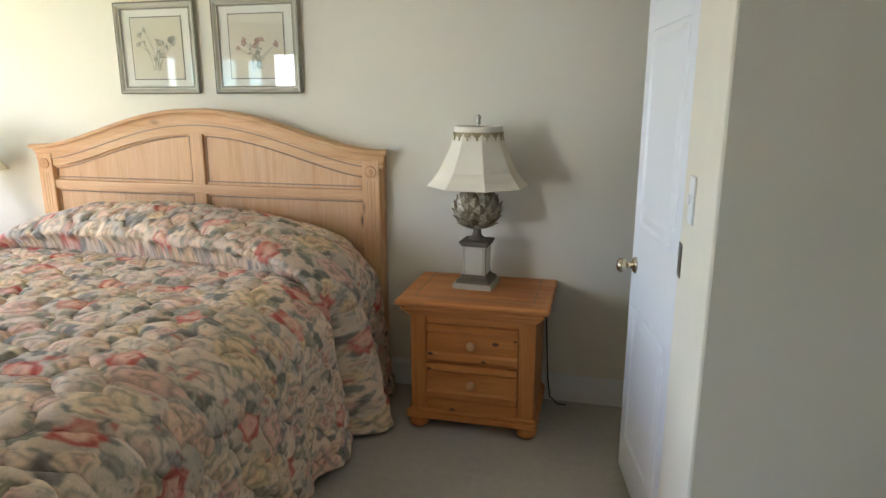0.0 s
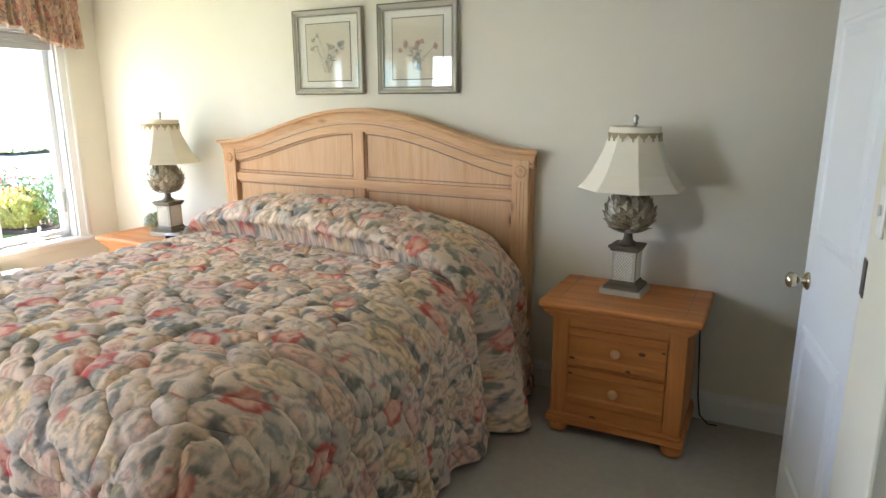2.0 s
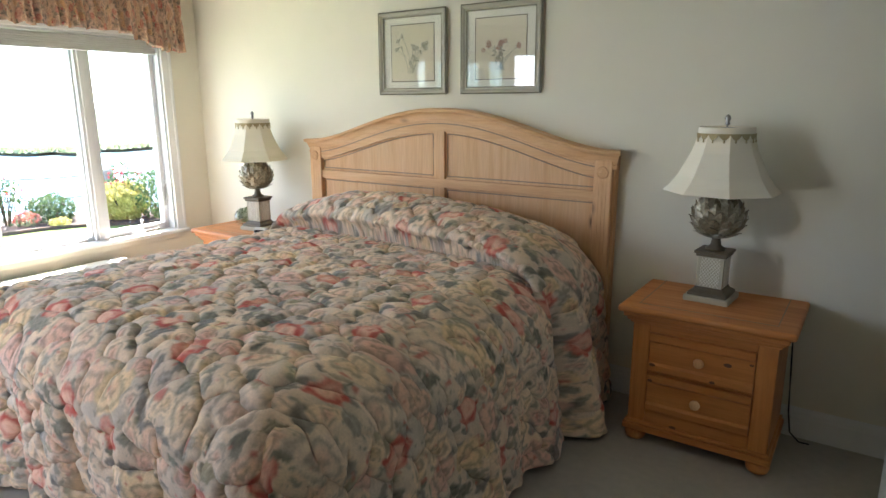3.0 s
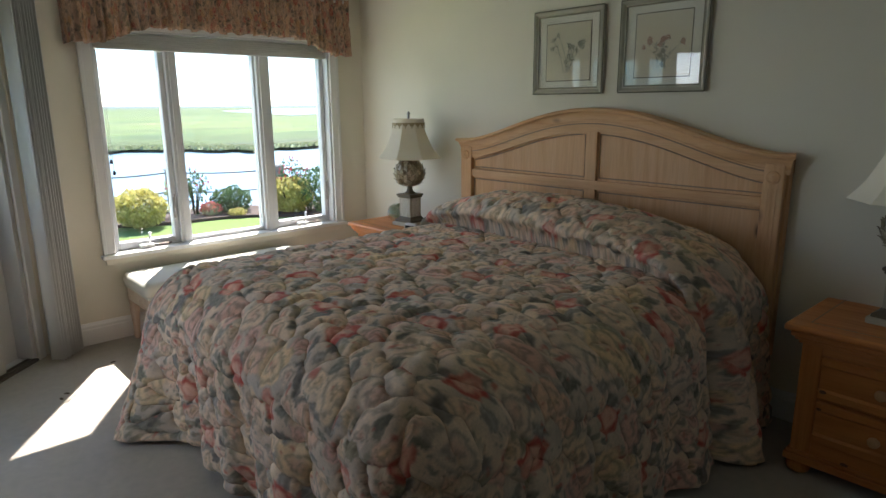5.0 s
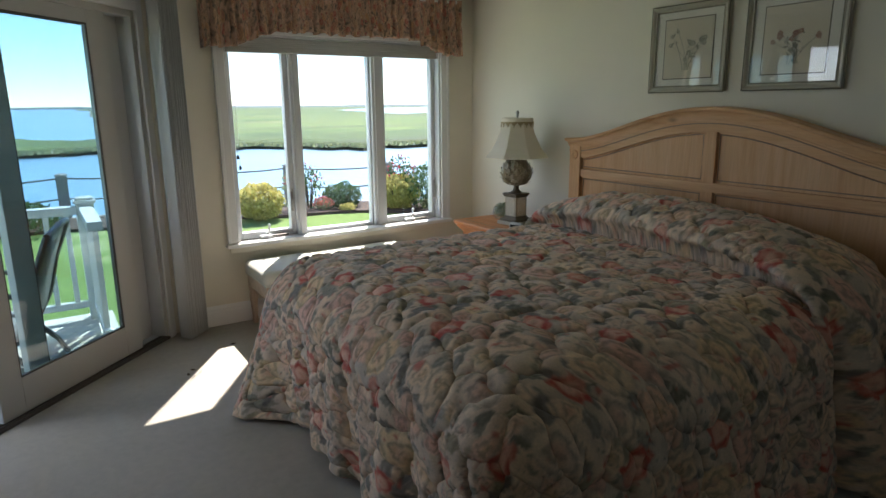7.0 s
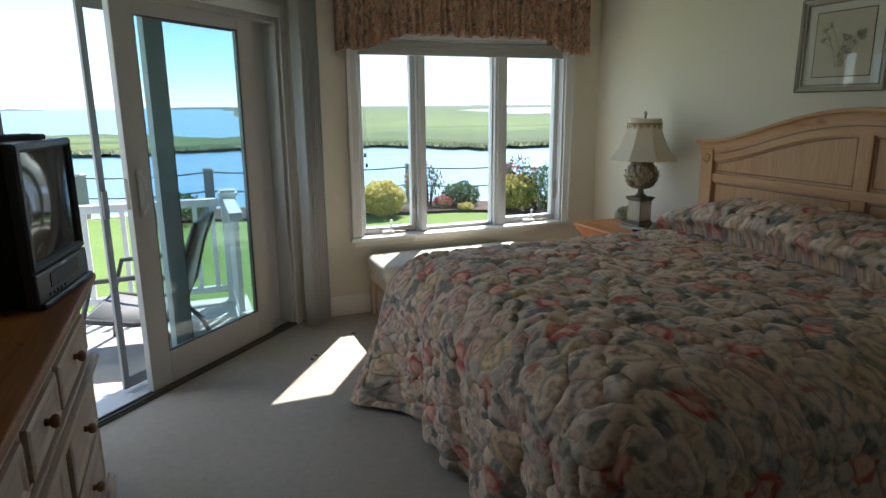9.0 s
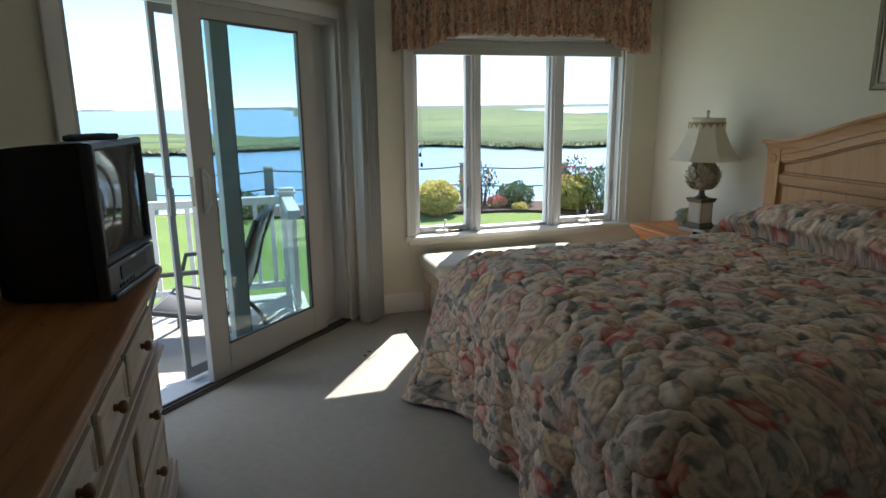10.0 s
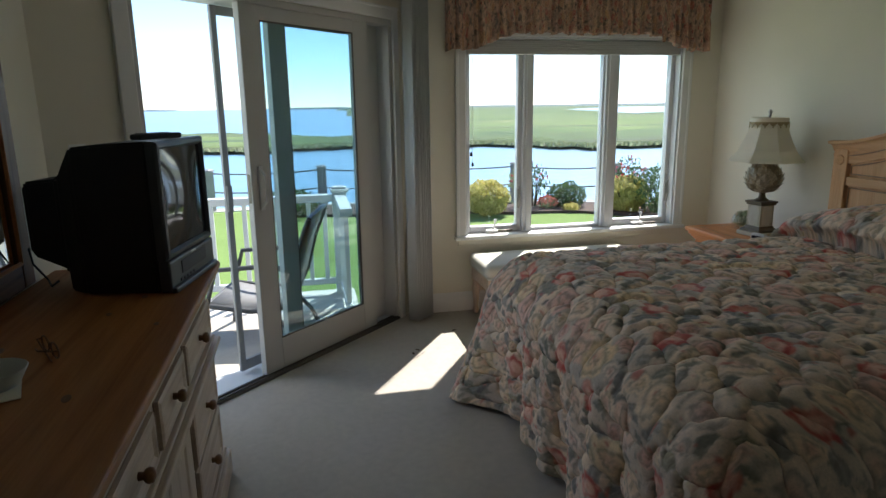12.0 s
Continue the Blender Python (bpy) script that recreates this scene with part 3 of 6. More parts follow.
def valance():
    """A gathered board valance with an arched lower edge."""
    bm = bmesh.new()
    uv = bm.loops.layers.uv.new("UVMap")
    ny, nz = 420, 14
    a, b, top = 0.905, 2.80, ZC - 0.035
    grid = []
    for i in range(ny + 1):
        y = a + (b - a) * i / ny
        s = (y - a) / (b - a)
        e = min(s, 1 - s)
        up = min(1, max(0, (e - 0.06) / 0.20))
        bottom = 1.805 + 0.105 * (up * up * (3 - 2 * up)) + 0.006 * math.sin(y * 61) + 0.014 * noise.noise((y * 30, 1, 0))
        ph = y * 104 + 5.0 * noise.noise((y * 11, 0, 3))
        col = []
        for k in range(nz + 1):
            f = k / nz
            z = top + (bottom - top) * f
            full = 0.35 + 0.65 * abs(f - 0.42) * 1.6
            x = XW + 0.085 + 0.030 * math.sin(ph + 0.8 * noise.noise((y * 14, f * 3, 0))) * full + 0.014 * f - 0.012 * math.exp(-((f - 0.44) / 0.05) ** 2)
            col.append(bm.verts.new((x, y, z)))
        grid.append(col)
    for i in range(ny):
        for k in range(nz):
            f = bm.faces.new((grid[i][k], grid[i + 1][k], grid[i + 1][k + 1], grid[i][k + 1]))
            for lp, (p, q) in zip(f.loops, ((i, k), (i + 1, k), (i + 1, k + 1), (i, k + 1))):
                lp[uv].uv = (p / ny * 8.0, q / nz * 0.5)
    for y, idx in ((a, 0), (b, ny)):
        back = [bm.verts.new((XW + 0.003, y, v.co.z)) for v in grid[idx]]
        for k in range(nz):
            f = bm.faces.new((grid[idx][k], grid[idx][k + 1], back[k + 1], back[k]))
            for lp, (p, q) in zip(f.loops, ((0, k), (0, k + 1), (1, k + 1), (1, k))):
                lp[uv].uv = (p * 0.1, q / nz * 0.42)
    v = empty("valance", None, "gathered floral cotton valance with arched hem over the window", "valance")
    cloth = part("cloth", bm, FLORALV, v, smooth=True)
    cloth.modifiers.new("thick", "SOLIDIFY").thickness = 0.004
    part("board", box(XW + 0.002, XW + 0.075, a + 0.006, b - 0.006, top - 0.02, top, 0.002), TRIM, v)


valance()

# ---- the sliding patio door ----


def patio_door():
    d = empty("door_1", DOOR, "white sliding patio door standing half open to the deck", "patio door", kind="structure")
    for a, b in ((DA0 - 0.075, DA0), (DA1, DA1 + 0.055)):
        bm = box(a, b, -0.105, -0.086, 0.0, DZ + 0.075, 0.005)
        part("side_casing", bm, TRIM, d)
    bm = box(DA0, DA1, -0.105, -0.086, DZ, DZ + 0.075, 0.005)
    box(DA0 - 0.075, DA1 + 0.055, -0.110, -0.100, DZ + 0.06, DZ + 0.075, 0.003, bm=bm)
    part("head_casing", bm, TRIM, d)
    for a, b in ((DA0, DA0 + 0.03), (DA1 - 0.03, DA1)):
        bm = box(a, b, -0.086, 0.12, 0.02, DZ, 0.003)
        box(a + 0.006, b + 0.006 if a < 1 else b - 0.006, 0.0, 0.012, 0.02, DZ, 0.002, bm=bm)
        part("jamb", bm, DIMVINYL, d)
    part("head_jamb", box(DA0 + 0.03, DA1 - 0.03, -0.086, 0.12, DZ - 0.035, DZ, 0.003), DIMVINYL, d)
    part("sill", box(DA0, DA1, -0.028, 0.16, -0.02, 0.012, 0.003), BLIND, d, "pale aluminium outer sill")
    bm = box(DA0, DA1, -0.098, -0.028, -0.02, 0.014, 0.003)
    for y in (-0.09, -0.06):
        box(DA0 + 0.03, DA1 - 0.03, y, y + 0.008, 0.014, 0.024, 0.002, bm=bm)
    part("threshold", bm, RUBBER, d, "dark bronze sliding track")

    def leaf(name, a, b, y0, y1, z0, z1, side, bot, top, glass_mat, frame_mat):
        bm = box(a, a + side, y0, y1, z0, z1, 0.004)
        box(b - side, b, y0, y1, z0, z1, 0.004, bm=bm)
        box(a + side, b - side, y0, y1, z0, z0 + bot, 0.004, bm=bm)
        box(a + side, b - side, y0, y1, z1 - top, z1, 0.004, bm=bm)
        p = part(name, bm, frame_mat, d)
        ym = (y0 + y1) / 2
        bead = bmesh.new()
        for q in ((a + side, a + side + 0.008, z0 + bot, z1 - top), (b - side - 0.008, b - side, z0 + bot, z1 - top)):
            box(q[0], q[1], y0 + 0.004, y0 + 0.012, q[2], q[3], bm=bead)
        box(a + side + 0.008, b - side - 0.008, y0 + 0.004, y0 + 0.012, z0 + bot, z0 + bot + 0.008, bm=bead)
        box(a + side + 0.008, b - side - 0.008, y0 + 0.004, y0 + 0.012, z1 - top - 0.008, z1 - top, bm=bead)
        part("gasket", bead, RUBBER, p)
        g = part("pane", box(a + side - 0.003, b - side + 0.003, ym - 0.003, ym + 0.003, z0 + bot - 0.003, z1 - top + 0.003), glass_mat, p)
        g.visible_shadow = False
        return p

    slide = leaf("sliding_panel", 0.835, 1.805, -0.072, -0.032, 0.022, 1.955, 0.128, 0.175, 0.075, TINT, DIMVINYL)
    bm = box(0.876, 0.906, -0.082, -0.072, 0.93, 1.16, 0.005)
    tube([(0.892, -0.078, 0.95), (0.892, -0.112, 0.98), (0.892, -0.112, 1.11), (0.892, -0.078, 1.14)], 0.009, 8, bm)
    part("pull_handle", bm, LIGHTP, slide, "pale pull handle with thumb latch")
    bm = box(0.8335, 0.8355, -0.062, -0.042, 0.97, 1.12, 0.002)
    part("latch_plate", bm, STEEL, slide)
    leaf("fixed_panel", 1.085, 1.995, 0.004, 0.044, 0.022, 1.955, 0.118, 0.12, 0.07, PANE, DIMVINYL)
    screen = bmesh.new()
    for a, b, z0, z1 in ((0.785, 0.82, 0.03, 1.945), (1.955, 1.99, 0.03, 1.945), (0.82, 1.955, 0.03, 0.09), (0.82, 1.955, 1.90, 1.945)):
        box(a, b, 0.072, 0.092, z0, z1, 0.003, bm=screen)
    box(0.787, 0.818, 0.060, 0.072, 0.92, 1.06, 0.004, bm=screen)
    part("screen_frame", screen, SCREENM, d, "grey aluminium insect screen frame")
    return d


patio_door()


def vertical_blind():
    """Vertical slats drawn to one side of the door."""
    v = empty("vertical_blind", DOOR, "pale grey vertical blind drawn aside in a stack", "blind")
    part("headrail", box(0.12, 2.20, -0.262, -0.222, ZC - 0.06, ZC - 0.012, 0.004), TRIM, v)
    for k in range(9):
        bm = bmesh.new()
        w, cols = 0.088, []
        for j in range(7):
            t = j / 6 - 0.5
            cols.append((t * w, 0.006 * (1 - 4 * t * t)))
        for z0, z1 in ((0.022, ZC - 0.06),):
            a = [bm.verts.new((q, p, z0)) for p, q in cols]
            b = [bm.verts.new((q, p, z1)) for p, q in cols]
            for i in range(6):
                bm.faces.new((a[i], a[i + 1], b[i + 1], b[i]))
        s = part("slat", bm, BLIND, v, smooth=True)
        s.modifiers.new("thick", "SOLIDIFY").thickness = 0.0018
        s.matrix_basis = pose(1.985 + 0.022 * k, -0.245 - 0.002 * (k % 3), 0, 0, 0, -8 - 3 * (k % 2))


vertical_blind()

# Added out of view: a box that blocks grazing sun at the patio door.
turned(tagged(part("eave", box(-0.3, 3.10, 0.07, 0.52, ZC + 0.02, ZC + 0.14, 0.01), TRIM), "unseen white box added to keep sun off the patio door", "eave", kind="structure"), DOOR)

# ---- the white passage door standing open ----


def panel_door():
    """A narrow door of three raised panels, hinged at the partition."""
    w, h, t = 0.59, 2.02, 0.035
    d = empty("door_2", pose(0.264, 1.845, 0.012, 0, 0, 99.8), "narrow white panelled door standing open beside the partition", "door", kind="structure")
    leaf = box(0, w, -t / 2, t / 2, 0, h, 0.003)
    body = part("leaf", leaf, DOORWHITE, d)
    for z0, z1 in ((0.16, 0.71), (1.0, 1.68), (1.79, 1.92)):
        for s in (-1, 1):
            bm = bmesh.new()
            steps = ((0.0, 0.0005), (0.006, 0.007), (0.018, 0.008), (0.030, 0.001), (0.055, 0.006))
            rings = []
            for inset, out in steps:
                x0, x1 = 0.085 + inset, w - 0.085 - inset
                y = s * (t / 2 + out)
                rings.append([bm.verts.new(p) for p in ((x0, y, z0 + inset), (x1, y, z0 + inset), (x1, y, z1 - inset), (x0, y, z1 - inset))])
            for p, q in zip(rings, rings[1:]):
                for i in range(4):
                    bm.faces.new((p[i], p[(i + 1) % 4], q[(i + 1) % 4], q[i]))
            bm.faces.new(rings[-1])
            part("raised_panel", bm, DOORWHITE, body)
    for s in (-1, 1):
        bm = lathe([(0.031, 0), (0.031, 0.004), (0.024, 0.010), (0.011, 0.014), (0.010, 0.030), (0.020, 0.036), (0.027, 0.048), (0.026, 0.060), (0.016, 0.068), (0.0, 0.070)], 24)
        k = part("knob", bm, BRASS, d, "polished brass door knob", True)
        k.matrix_basis = pose(w - 0.06, s * t / 2, 0.855, -90 * s, 0, 0)
    for z in (0.22, 1.03, 1.80):
        bm = box(-0.012, 0.012, t / 2 - 0.03, t / 2 - 0.002, z - 0.045, z + 0.045, 0.002)
        rod((-0.006, t / 2 + 0.003, z - 0.047), (-0.006, t / 2 + 0.003, z + 0.047), 0.007, 10, bm)
        part("hinge", bm, STEEL, d, "dark steel hinge")


panel_door()
hp = tagged(part("hinge_plate", box(0.2315, 0.2352, 1.765, 1.815, 0.985, 1.078, 0.001), STEEL), "dark steel hinge leaf on the partition edge", "hinge", kind="structure")
bm = box(0.228, 0.2345, 1.615, 1.685, 1.16, 1.278, 0.003)
sw = tagged(part("light_switch", bm, TRIM), "white plastic switch plate on the partition", "light switch")
part("toggle", box(0.219, 0.228, 1.644, 1.656, 1.207, 1.232, 0.003), TRIM, sw)
sw = tagged(part("light_switch", box(-0.055, 0.015, -0.0915, -0.086, 1.205, 1.322, 0.003), TRIM), "white plastic switch plate beside the patio door", "light switch")
part("toggle", box(-0.026, -0.014, -0.100, -0.0915, 1.252, 1.276, 0.003), TRIM, sw)
turned(sw, DOOR)
# ---- the bed ----
BX, BTOP = -2.03, 0.725
HX0, HX1, HY = -3.072, -0.983, 2.934


def arch(s):
    """Height of the headboard's top over its width, s from 0 to 1."""
    e = min(s, 1 - s)
    u = min(1, max(0, (e - 0.03) / 0.47))
    return 1.228 + 0.195 * (0.5 - 0.5 * math.cos(math.pi * u ** 0.86))


def headboard(bed):
    n = 64
    xs = [HX0 + 0.035 + (HX1 - HX0 - 0.07) * i / n for i in range(n + 1)]

    def top(x, off):
        return arch((x - HX0) / (HX1 - HX0)) - off

    # back slab and the frame in front of it
    part("back_panel", prism([(x, top(x, 0.03)) for x in xs] + [(xs[-1], 0.30), (xs[0], 0.30)], HY - 0.012, HY + 0.030), PALE[2], bed)
    for x0, x1 in ((HX0 + 0.03, HX0 + 0.125), (HX1 - 0.135, HX1 - 0.045)):
        bm = box(x0, x1, HY - 0.040, HY + 0.034, 0.0, 1.185, 0.006)
        part("post", bm, PALE[2], bed)
        c = (x0 + x1) / 2
        for r in (0.030, 0.018):
            o = part("rosette", lathe([(r, 0), (r, 0.005), (r - 0.004, 0.008), (r - 0.010, 0.006), (0.002, 0.012)], 20), PALE[0], bed)
            o.matrix_basis = pose(c, HY - 0.040, 1.125, 90, 0, 0)
        for dx in (-0.018, 0.0, 0.018):
            part("flute", rod((c + dx, HY - 0.038, 0.45), (c + dx, HY - 0.038, 1.075), 0.004, 8), PALE[2], bed)
    part("centre_stile", box(BX - 0.037, BX + 0.037, HY - 0.030, HY - 0.011, 0.30, 1.335, 0.004), PALE[2], bed)
    part("middle_rail", box(HX0 + 0.125, HX1 - 0.125, HY - 0.032, HY - 0.011, 0.985, 1.035, 0.004), PALE[0], bed)
    xi = [x for x in xs if HX0 + 0.12 <= x <= HX1 - 0.12]
    part("arched_rail", prism([(x, top(x, 0.045)) for x in xi] + [(x, top(x, 0.125)) for x in xi[::-1]], HY - 0.034, HY - 0.011), PALE[0], bed)
    # crown moulding swept along the arch
    bm = bmesh.new()
    prof = [(-0.020, -0.082), (-0.034, -0.078), (-0.036, -0.062), (-0.030, -0.056), (-0.036, -0.046), (-0.042, -0.026), (-0.048, -0.014), (-0.060, -0.008), (-0.062, 0.004), (-0.054, 0.010), (0.034, 0.010), (0.034, -0.082)]
    rings = []
    for i in range(n + 1):
        x = HX0 + (HX1 - HX0) * i / n
        end = (1 if i == 0 else -1 if i == n else 0) * 0.9
        rings.append([bm.verts.new((x + end * min(0.040, max(0.0, 0.062 + py)), HY + py, arch(i / n) - 0.008 + pz)) for py, pz in prof])
    for a, b in zip(rings, rings[1:]):
        for k in range(len(prof)):
            j = (k + 1) % len(prof)
            bm.faces.new((a[k], a[j], b[j], b[k]))
    bm.faces.new(rings[0])
    bm.faces.new(rings[-1][::-1])
    part("crown_moulding", bm, PALE[0], bed, "honey-toned moulded arched top rail")
    # thin dark glaze beads round the four panels
    for x0, x1 in ((HX0 + 0.125, BX - 0.037), (BX + 0.037, HX1 - 0.125)):
        xp = [x0 + 0.012 + (x1 - x0 - 0.024) * i / 24 for i in range(25)]
        tb = [(x, HY - 0.014, top(x, 0.139)) for x in xp]
        lo = [(x1 - 0.012, HY - 0.014, 1.05), (x0 + 0.012, HY - 0.014, 1.05)]
        part("panel_bead", tube(tb + lo + [tb[0]], 0.0032, 6), GROOVE, bed)
        lo2 = [(x0 + 0.012, HY - 0.014, 0.972), (x1 - 0.012, HY - 0.014, 0.972), (x1 - 0.012, HY - 0.014, 0.42), (x0 + 0.012, HY - 0.014, 0.42), (x0 + 0.012, HY - 0.014, 0.972)]
        part("panel_bead", tube(lo2, 0.0032, 6), GROOVE, bed)
    xb = [xi[0] + (xi[-1] - xi[0]) * i / 40 for i in range(41)]
    part("rail_bead", tube([(x, HY - 0.036, top(x, 0.082)) for x in xb], 0.003, 6), GROOVE, bed)


bed = empty("bed", None, "king bed with arched washed-pine headboard", "bed")
headboard(bed)
part("mattress", box(BX - 0.86, BX + 0.86, 0.97, 2.83, 0.36, 0.625, 0.08, 4), MATB, bed)
part("box_spring", box(BX - 0.86, BX + 0.86, 0.97, 2.83, 0.17, 0.355, 0.03, 3), MATB, bed)
for x in (BX - 0.8, BX + 0.8):
    for y in (1.0, 2.7):
        part("leg", rod((x, y, 0.0), (x, y, 0.175), 0.03, 12), STEEL, bed)


def value_noise(rnd, shape, cell):
    """Smooth random values from 0 to 1, with features of about cell samples."""
    h, w = shape
    g = rnd.random((h // cell + 3, w // cell + 3))
    a, b = np.arange(h) / cell, np.arange(w) / cell
    p, q = a.astype(int), b.astype(int)
    fa, fb = (a - p)[:, None], (b - q)[None, :]
    fa, fb = fa * fa * (3 - 2 * fa), fb * fb * (3 - 2 * fb)
    c = lambda k, m: g[np.ix_(p + k, q + m)]
    return (c(0, 0) * (1 - fb) + c(0, 1) * fb) * (1 - fa) + (c(1, 0) * (1 - fb) + c(1, 1) * fb) * fa


def rose_print(u0, v0, w, h, res):
    """Cabbage roses, small blooms and sage leaves scattered over the cloth, and the quilting stitched round them."""
    rnd = np.random.default_rng(21)
    shape = (int(h / res), int(w / res))
    V, U = np.mgrid[0:shape[0], 0:shape[1]] * res
    U, V = U + u0, V + v0
    U = U + 0.020 * (value_noise(rnd, shape, 14) - 0.5) + 0.009 * (value_noise(rnd, shape, 5) - 0.5)
    V = V + 0.020 * (value_noise(rnd, shape, 14) - 0.5) + 0.009 * (value_noise(rnd, shape, 5) - 0.5)
    fuzz, mott, wash = value_noise(rnd, shape, 2), value_noise(rnd, shape, 9), value_noise(rnd, shape, 38)
    sites = []

    def scatter(kind, tries, r0, r1, gap):
        for _ in range(tries):
            x, y, r = u0 + rnd.random() * w, v0 + rnd.random() * h, r0 + (r1 - r0) * rnd.random()
            if all((x - a) ** 2 + (y - b) ** 2 > (gap * (r + c)) ** 2 if k != kind or kind != 0 else (x - a) ** 2 + (y - b) ** 2 > 0.24 ** 2 for k, a, b, c, _, _ in sites):
                sites.append((kind, x, y, r, rnd.random() * 6.28, rnd.random()))

    scatter(0, 1500, 0.048, 0.064, 0.95)
    scatter(1, 1500, 0.060, 0.088, 0.86)
    scatter(2, 3000, 0.030, 0.045, 0.82)
    scatter(3, 6500, 0.017, 0.033, 0.64)
    grey = np.clip((wash - 0.3) * 2.2, 0, 1)[..., None]
    col = np.array((0.72, 0.62, 0.49)) * (1 - grey) + np.array((0.56, 0.53, 0.46)) * grey
    col *= (0.84 + 0.28 * mott)[..., None]
    bare = np.ones(shape)

    def window(x, y, r):
        i0, i1 = max(0, int((y - v0 - r) / res)), min(shape[0], int((y - v0 + r) / res) + 1)
        j0, j1 = max(0, int((x - u0 - r) / res)), min(shape[1], int((x - u0 + r) / res) + 1)
        return slice(i0, i1), slice(j0, j1)

    def lay(win, cover, tint):
        col[win] += cover[..., None] * (tint - col[win])

    soft = lambda x, a, b: np.clip((x - a) / (b - a), 0, 1)
    sage = ((0.14, 0.155, 0.125), (0.21, 0.225, 0.19), (0.28, 0.28, 0.255), (0.175, 0.18, 0.17), (0.31, 0.30, 0.22))
    blush = ((0.76, 0.66, 0.50), (0.72, 0.55, 0.43), (0.74, 0.63, 0.48), (0.70, 0.50, 0.42), (0.74, 0.62, 0.40), (0.70, 0.63, 0.53))
    for kind, x, y, r, turn, pick in sorted(sites, key=lambda q: -q[0]):
        win = window(x, y, 2.2 * r)
        if 0 in U[win].shape:
            continue
        du, dv = U[win] - x, V[win] - y
        p, q = du * math.cos(turn) + dv * math.sin(turn), -du * math.sin(turn) + dv * math.cos(turn)
        squash = 1.0 + (0.95 if kind == 3 else 0.22) * (0.4 + 0.6 * pick)
        n = np.hypot(p / squash ** 0.5, q * squash ** 0.5) / r
        th = np.arctan2(q, p)
        f, m = fuzz[win], mott[win]
        if kind == 3:
            lobes = 1.08 + 0.10 * np.sin(th * 7 + pick * 9)
            tint = np.array(sage[int(pick * 4.99)]) * (0.62 + 0.75 * f + 0.35 * (np.abs(q) < 0.003))[..., None]
            cover = 0.92 * soft(lobes - n, 0.0, 0.12)
            lay(win, cover, tint)
            bare[win] *= 1 - cover
            continue
        lobes = 1.02 + 0.09 * np.sin(th * 5 + pick * 20) + 0.05 * np.sin(th * 9 + pick * 7)
        inside = soft(lobes - n, 0.0, 0.10)
        curl = 0.5 + 0.5 * np.sin(n * 11.0 + 1.5 * np.sin(th * 3 + pick * 12) + 2.0 * f + th)
        if kind == 0:
            red, pale = np.array((0.50, 0.065, 0.05)), np.array((0.76, 0.50, 0.39))
            k = np.clip(soft(n, 0.40, 0.72) * (0.50 + 0.90 * curl) * (0.90 + 0.45 * np.sin(th + pick * 6)) + 0.6 * soft(0.26 - n, 0.0, 0.2) * f, 0, 1)[..., None]
            tint = pale * (1 - k) + red * k
        else:
            base = np.array(blush[int(pick * 5.99)])
            heart = soft(0.55 - n, 0.0, 0.5)[..., None] * (0.55 if kind == 1 else 0.8)
            tint = base * (1 - heart) + np.array((0.62, 0.36, 0.28) if pick > 0.35 else (0.64, 0.47, 0.26)) * heart
            tint = tint * (0.54 + 0.46 * soft(curl, 0.05, 0.55) + 0.24 * (f - 0.3))[..., None]
        cover = (0.84 + 0.14 * m) * inside
        lay(win, cover, tint)
        bare[win] *= 1 - cover
    # stray sprigs and buds over the blooms
    sprig = soft(value_noise(rnd, shape, 5) * 0.7 + 0.3 * fuzz, 0.66, 0.74) * (0.25 + 0.75 * bare)
    col += (0.8 * sprig)[..., None] * (np.array((0.24, 0.25, 0.205)) - col)
    buds = soft(value_noise(rnd, shape, 6), 0.88, 0.95)
    col += (0.85 * buds)[..., None] * (np.array((0.50, 0.15, 0.12)) - col)
    col *= np.array((1.19, 1.05, 0.99))
    # quilting: uneven scallops, wider than deep
    cells = []
    for _ in range(5000):
        x, y, r = u0 + rnd.random() * w, v0 + rnd.random() * h, 0.034 + 0.034 * rnd.random()
        if all(((x - a) / 1.3) ** 2 + (y - b) ** 2 > (0.86 * (r + c)) ** 2 for a, b, c in cells):
            cells.append((x, y, r))
    n1, n2 = np.full(shape, 3.0), np.full(shape, 3.0)
    for x, y, r in cells:
        win = window(x, y, 4.0 * r)
        n = np.hypot((U[win] - x) / 1.3, V[win] - y) / r
        a, b = n1[win], n2[win]
        n2[win] = np.where(n < a, a, np.minimum(b, n))
        n1[win] = np.minimum(a, n)
    edge = np.clip((n2 - n1) * 1.25, 0, 1)
    relief = 0.0210 * edge ** 0.6 - 0.014 + 0.005 * (mott - 0.5) + 0.003 * bare
    return col, relief


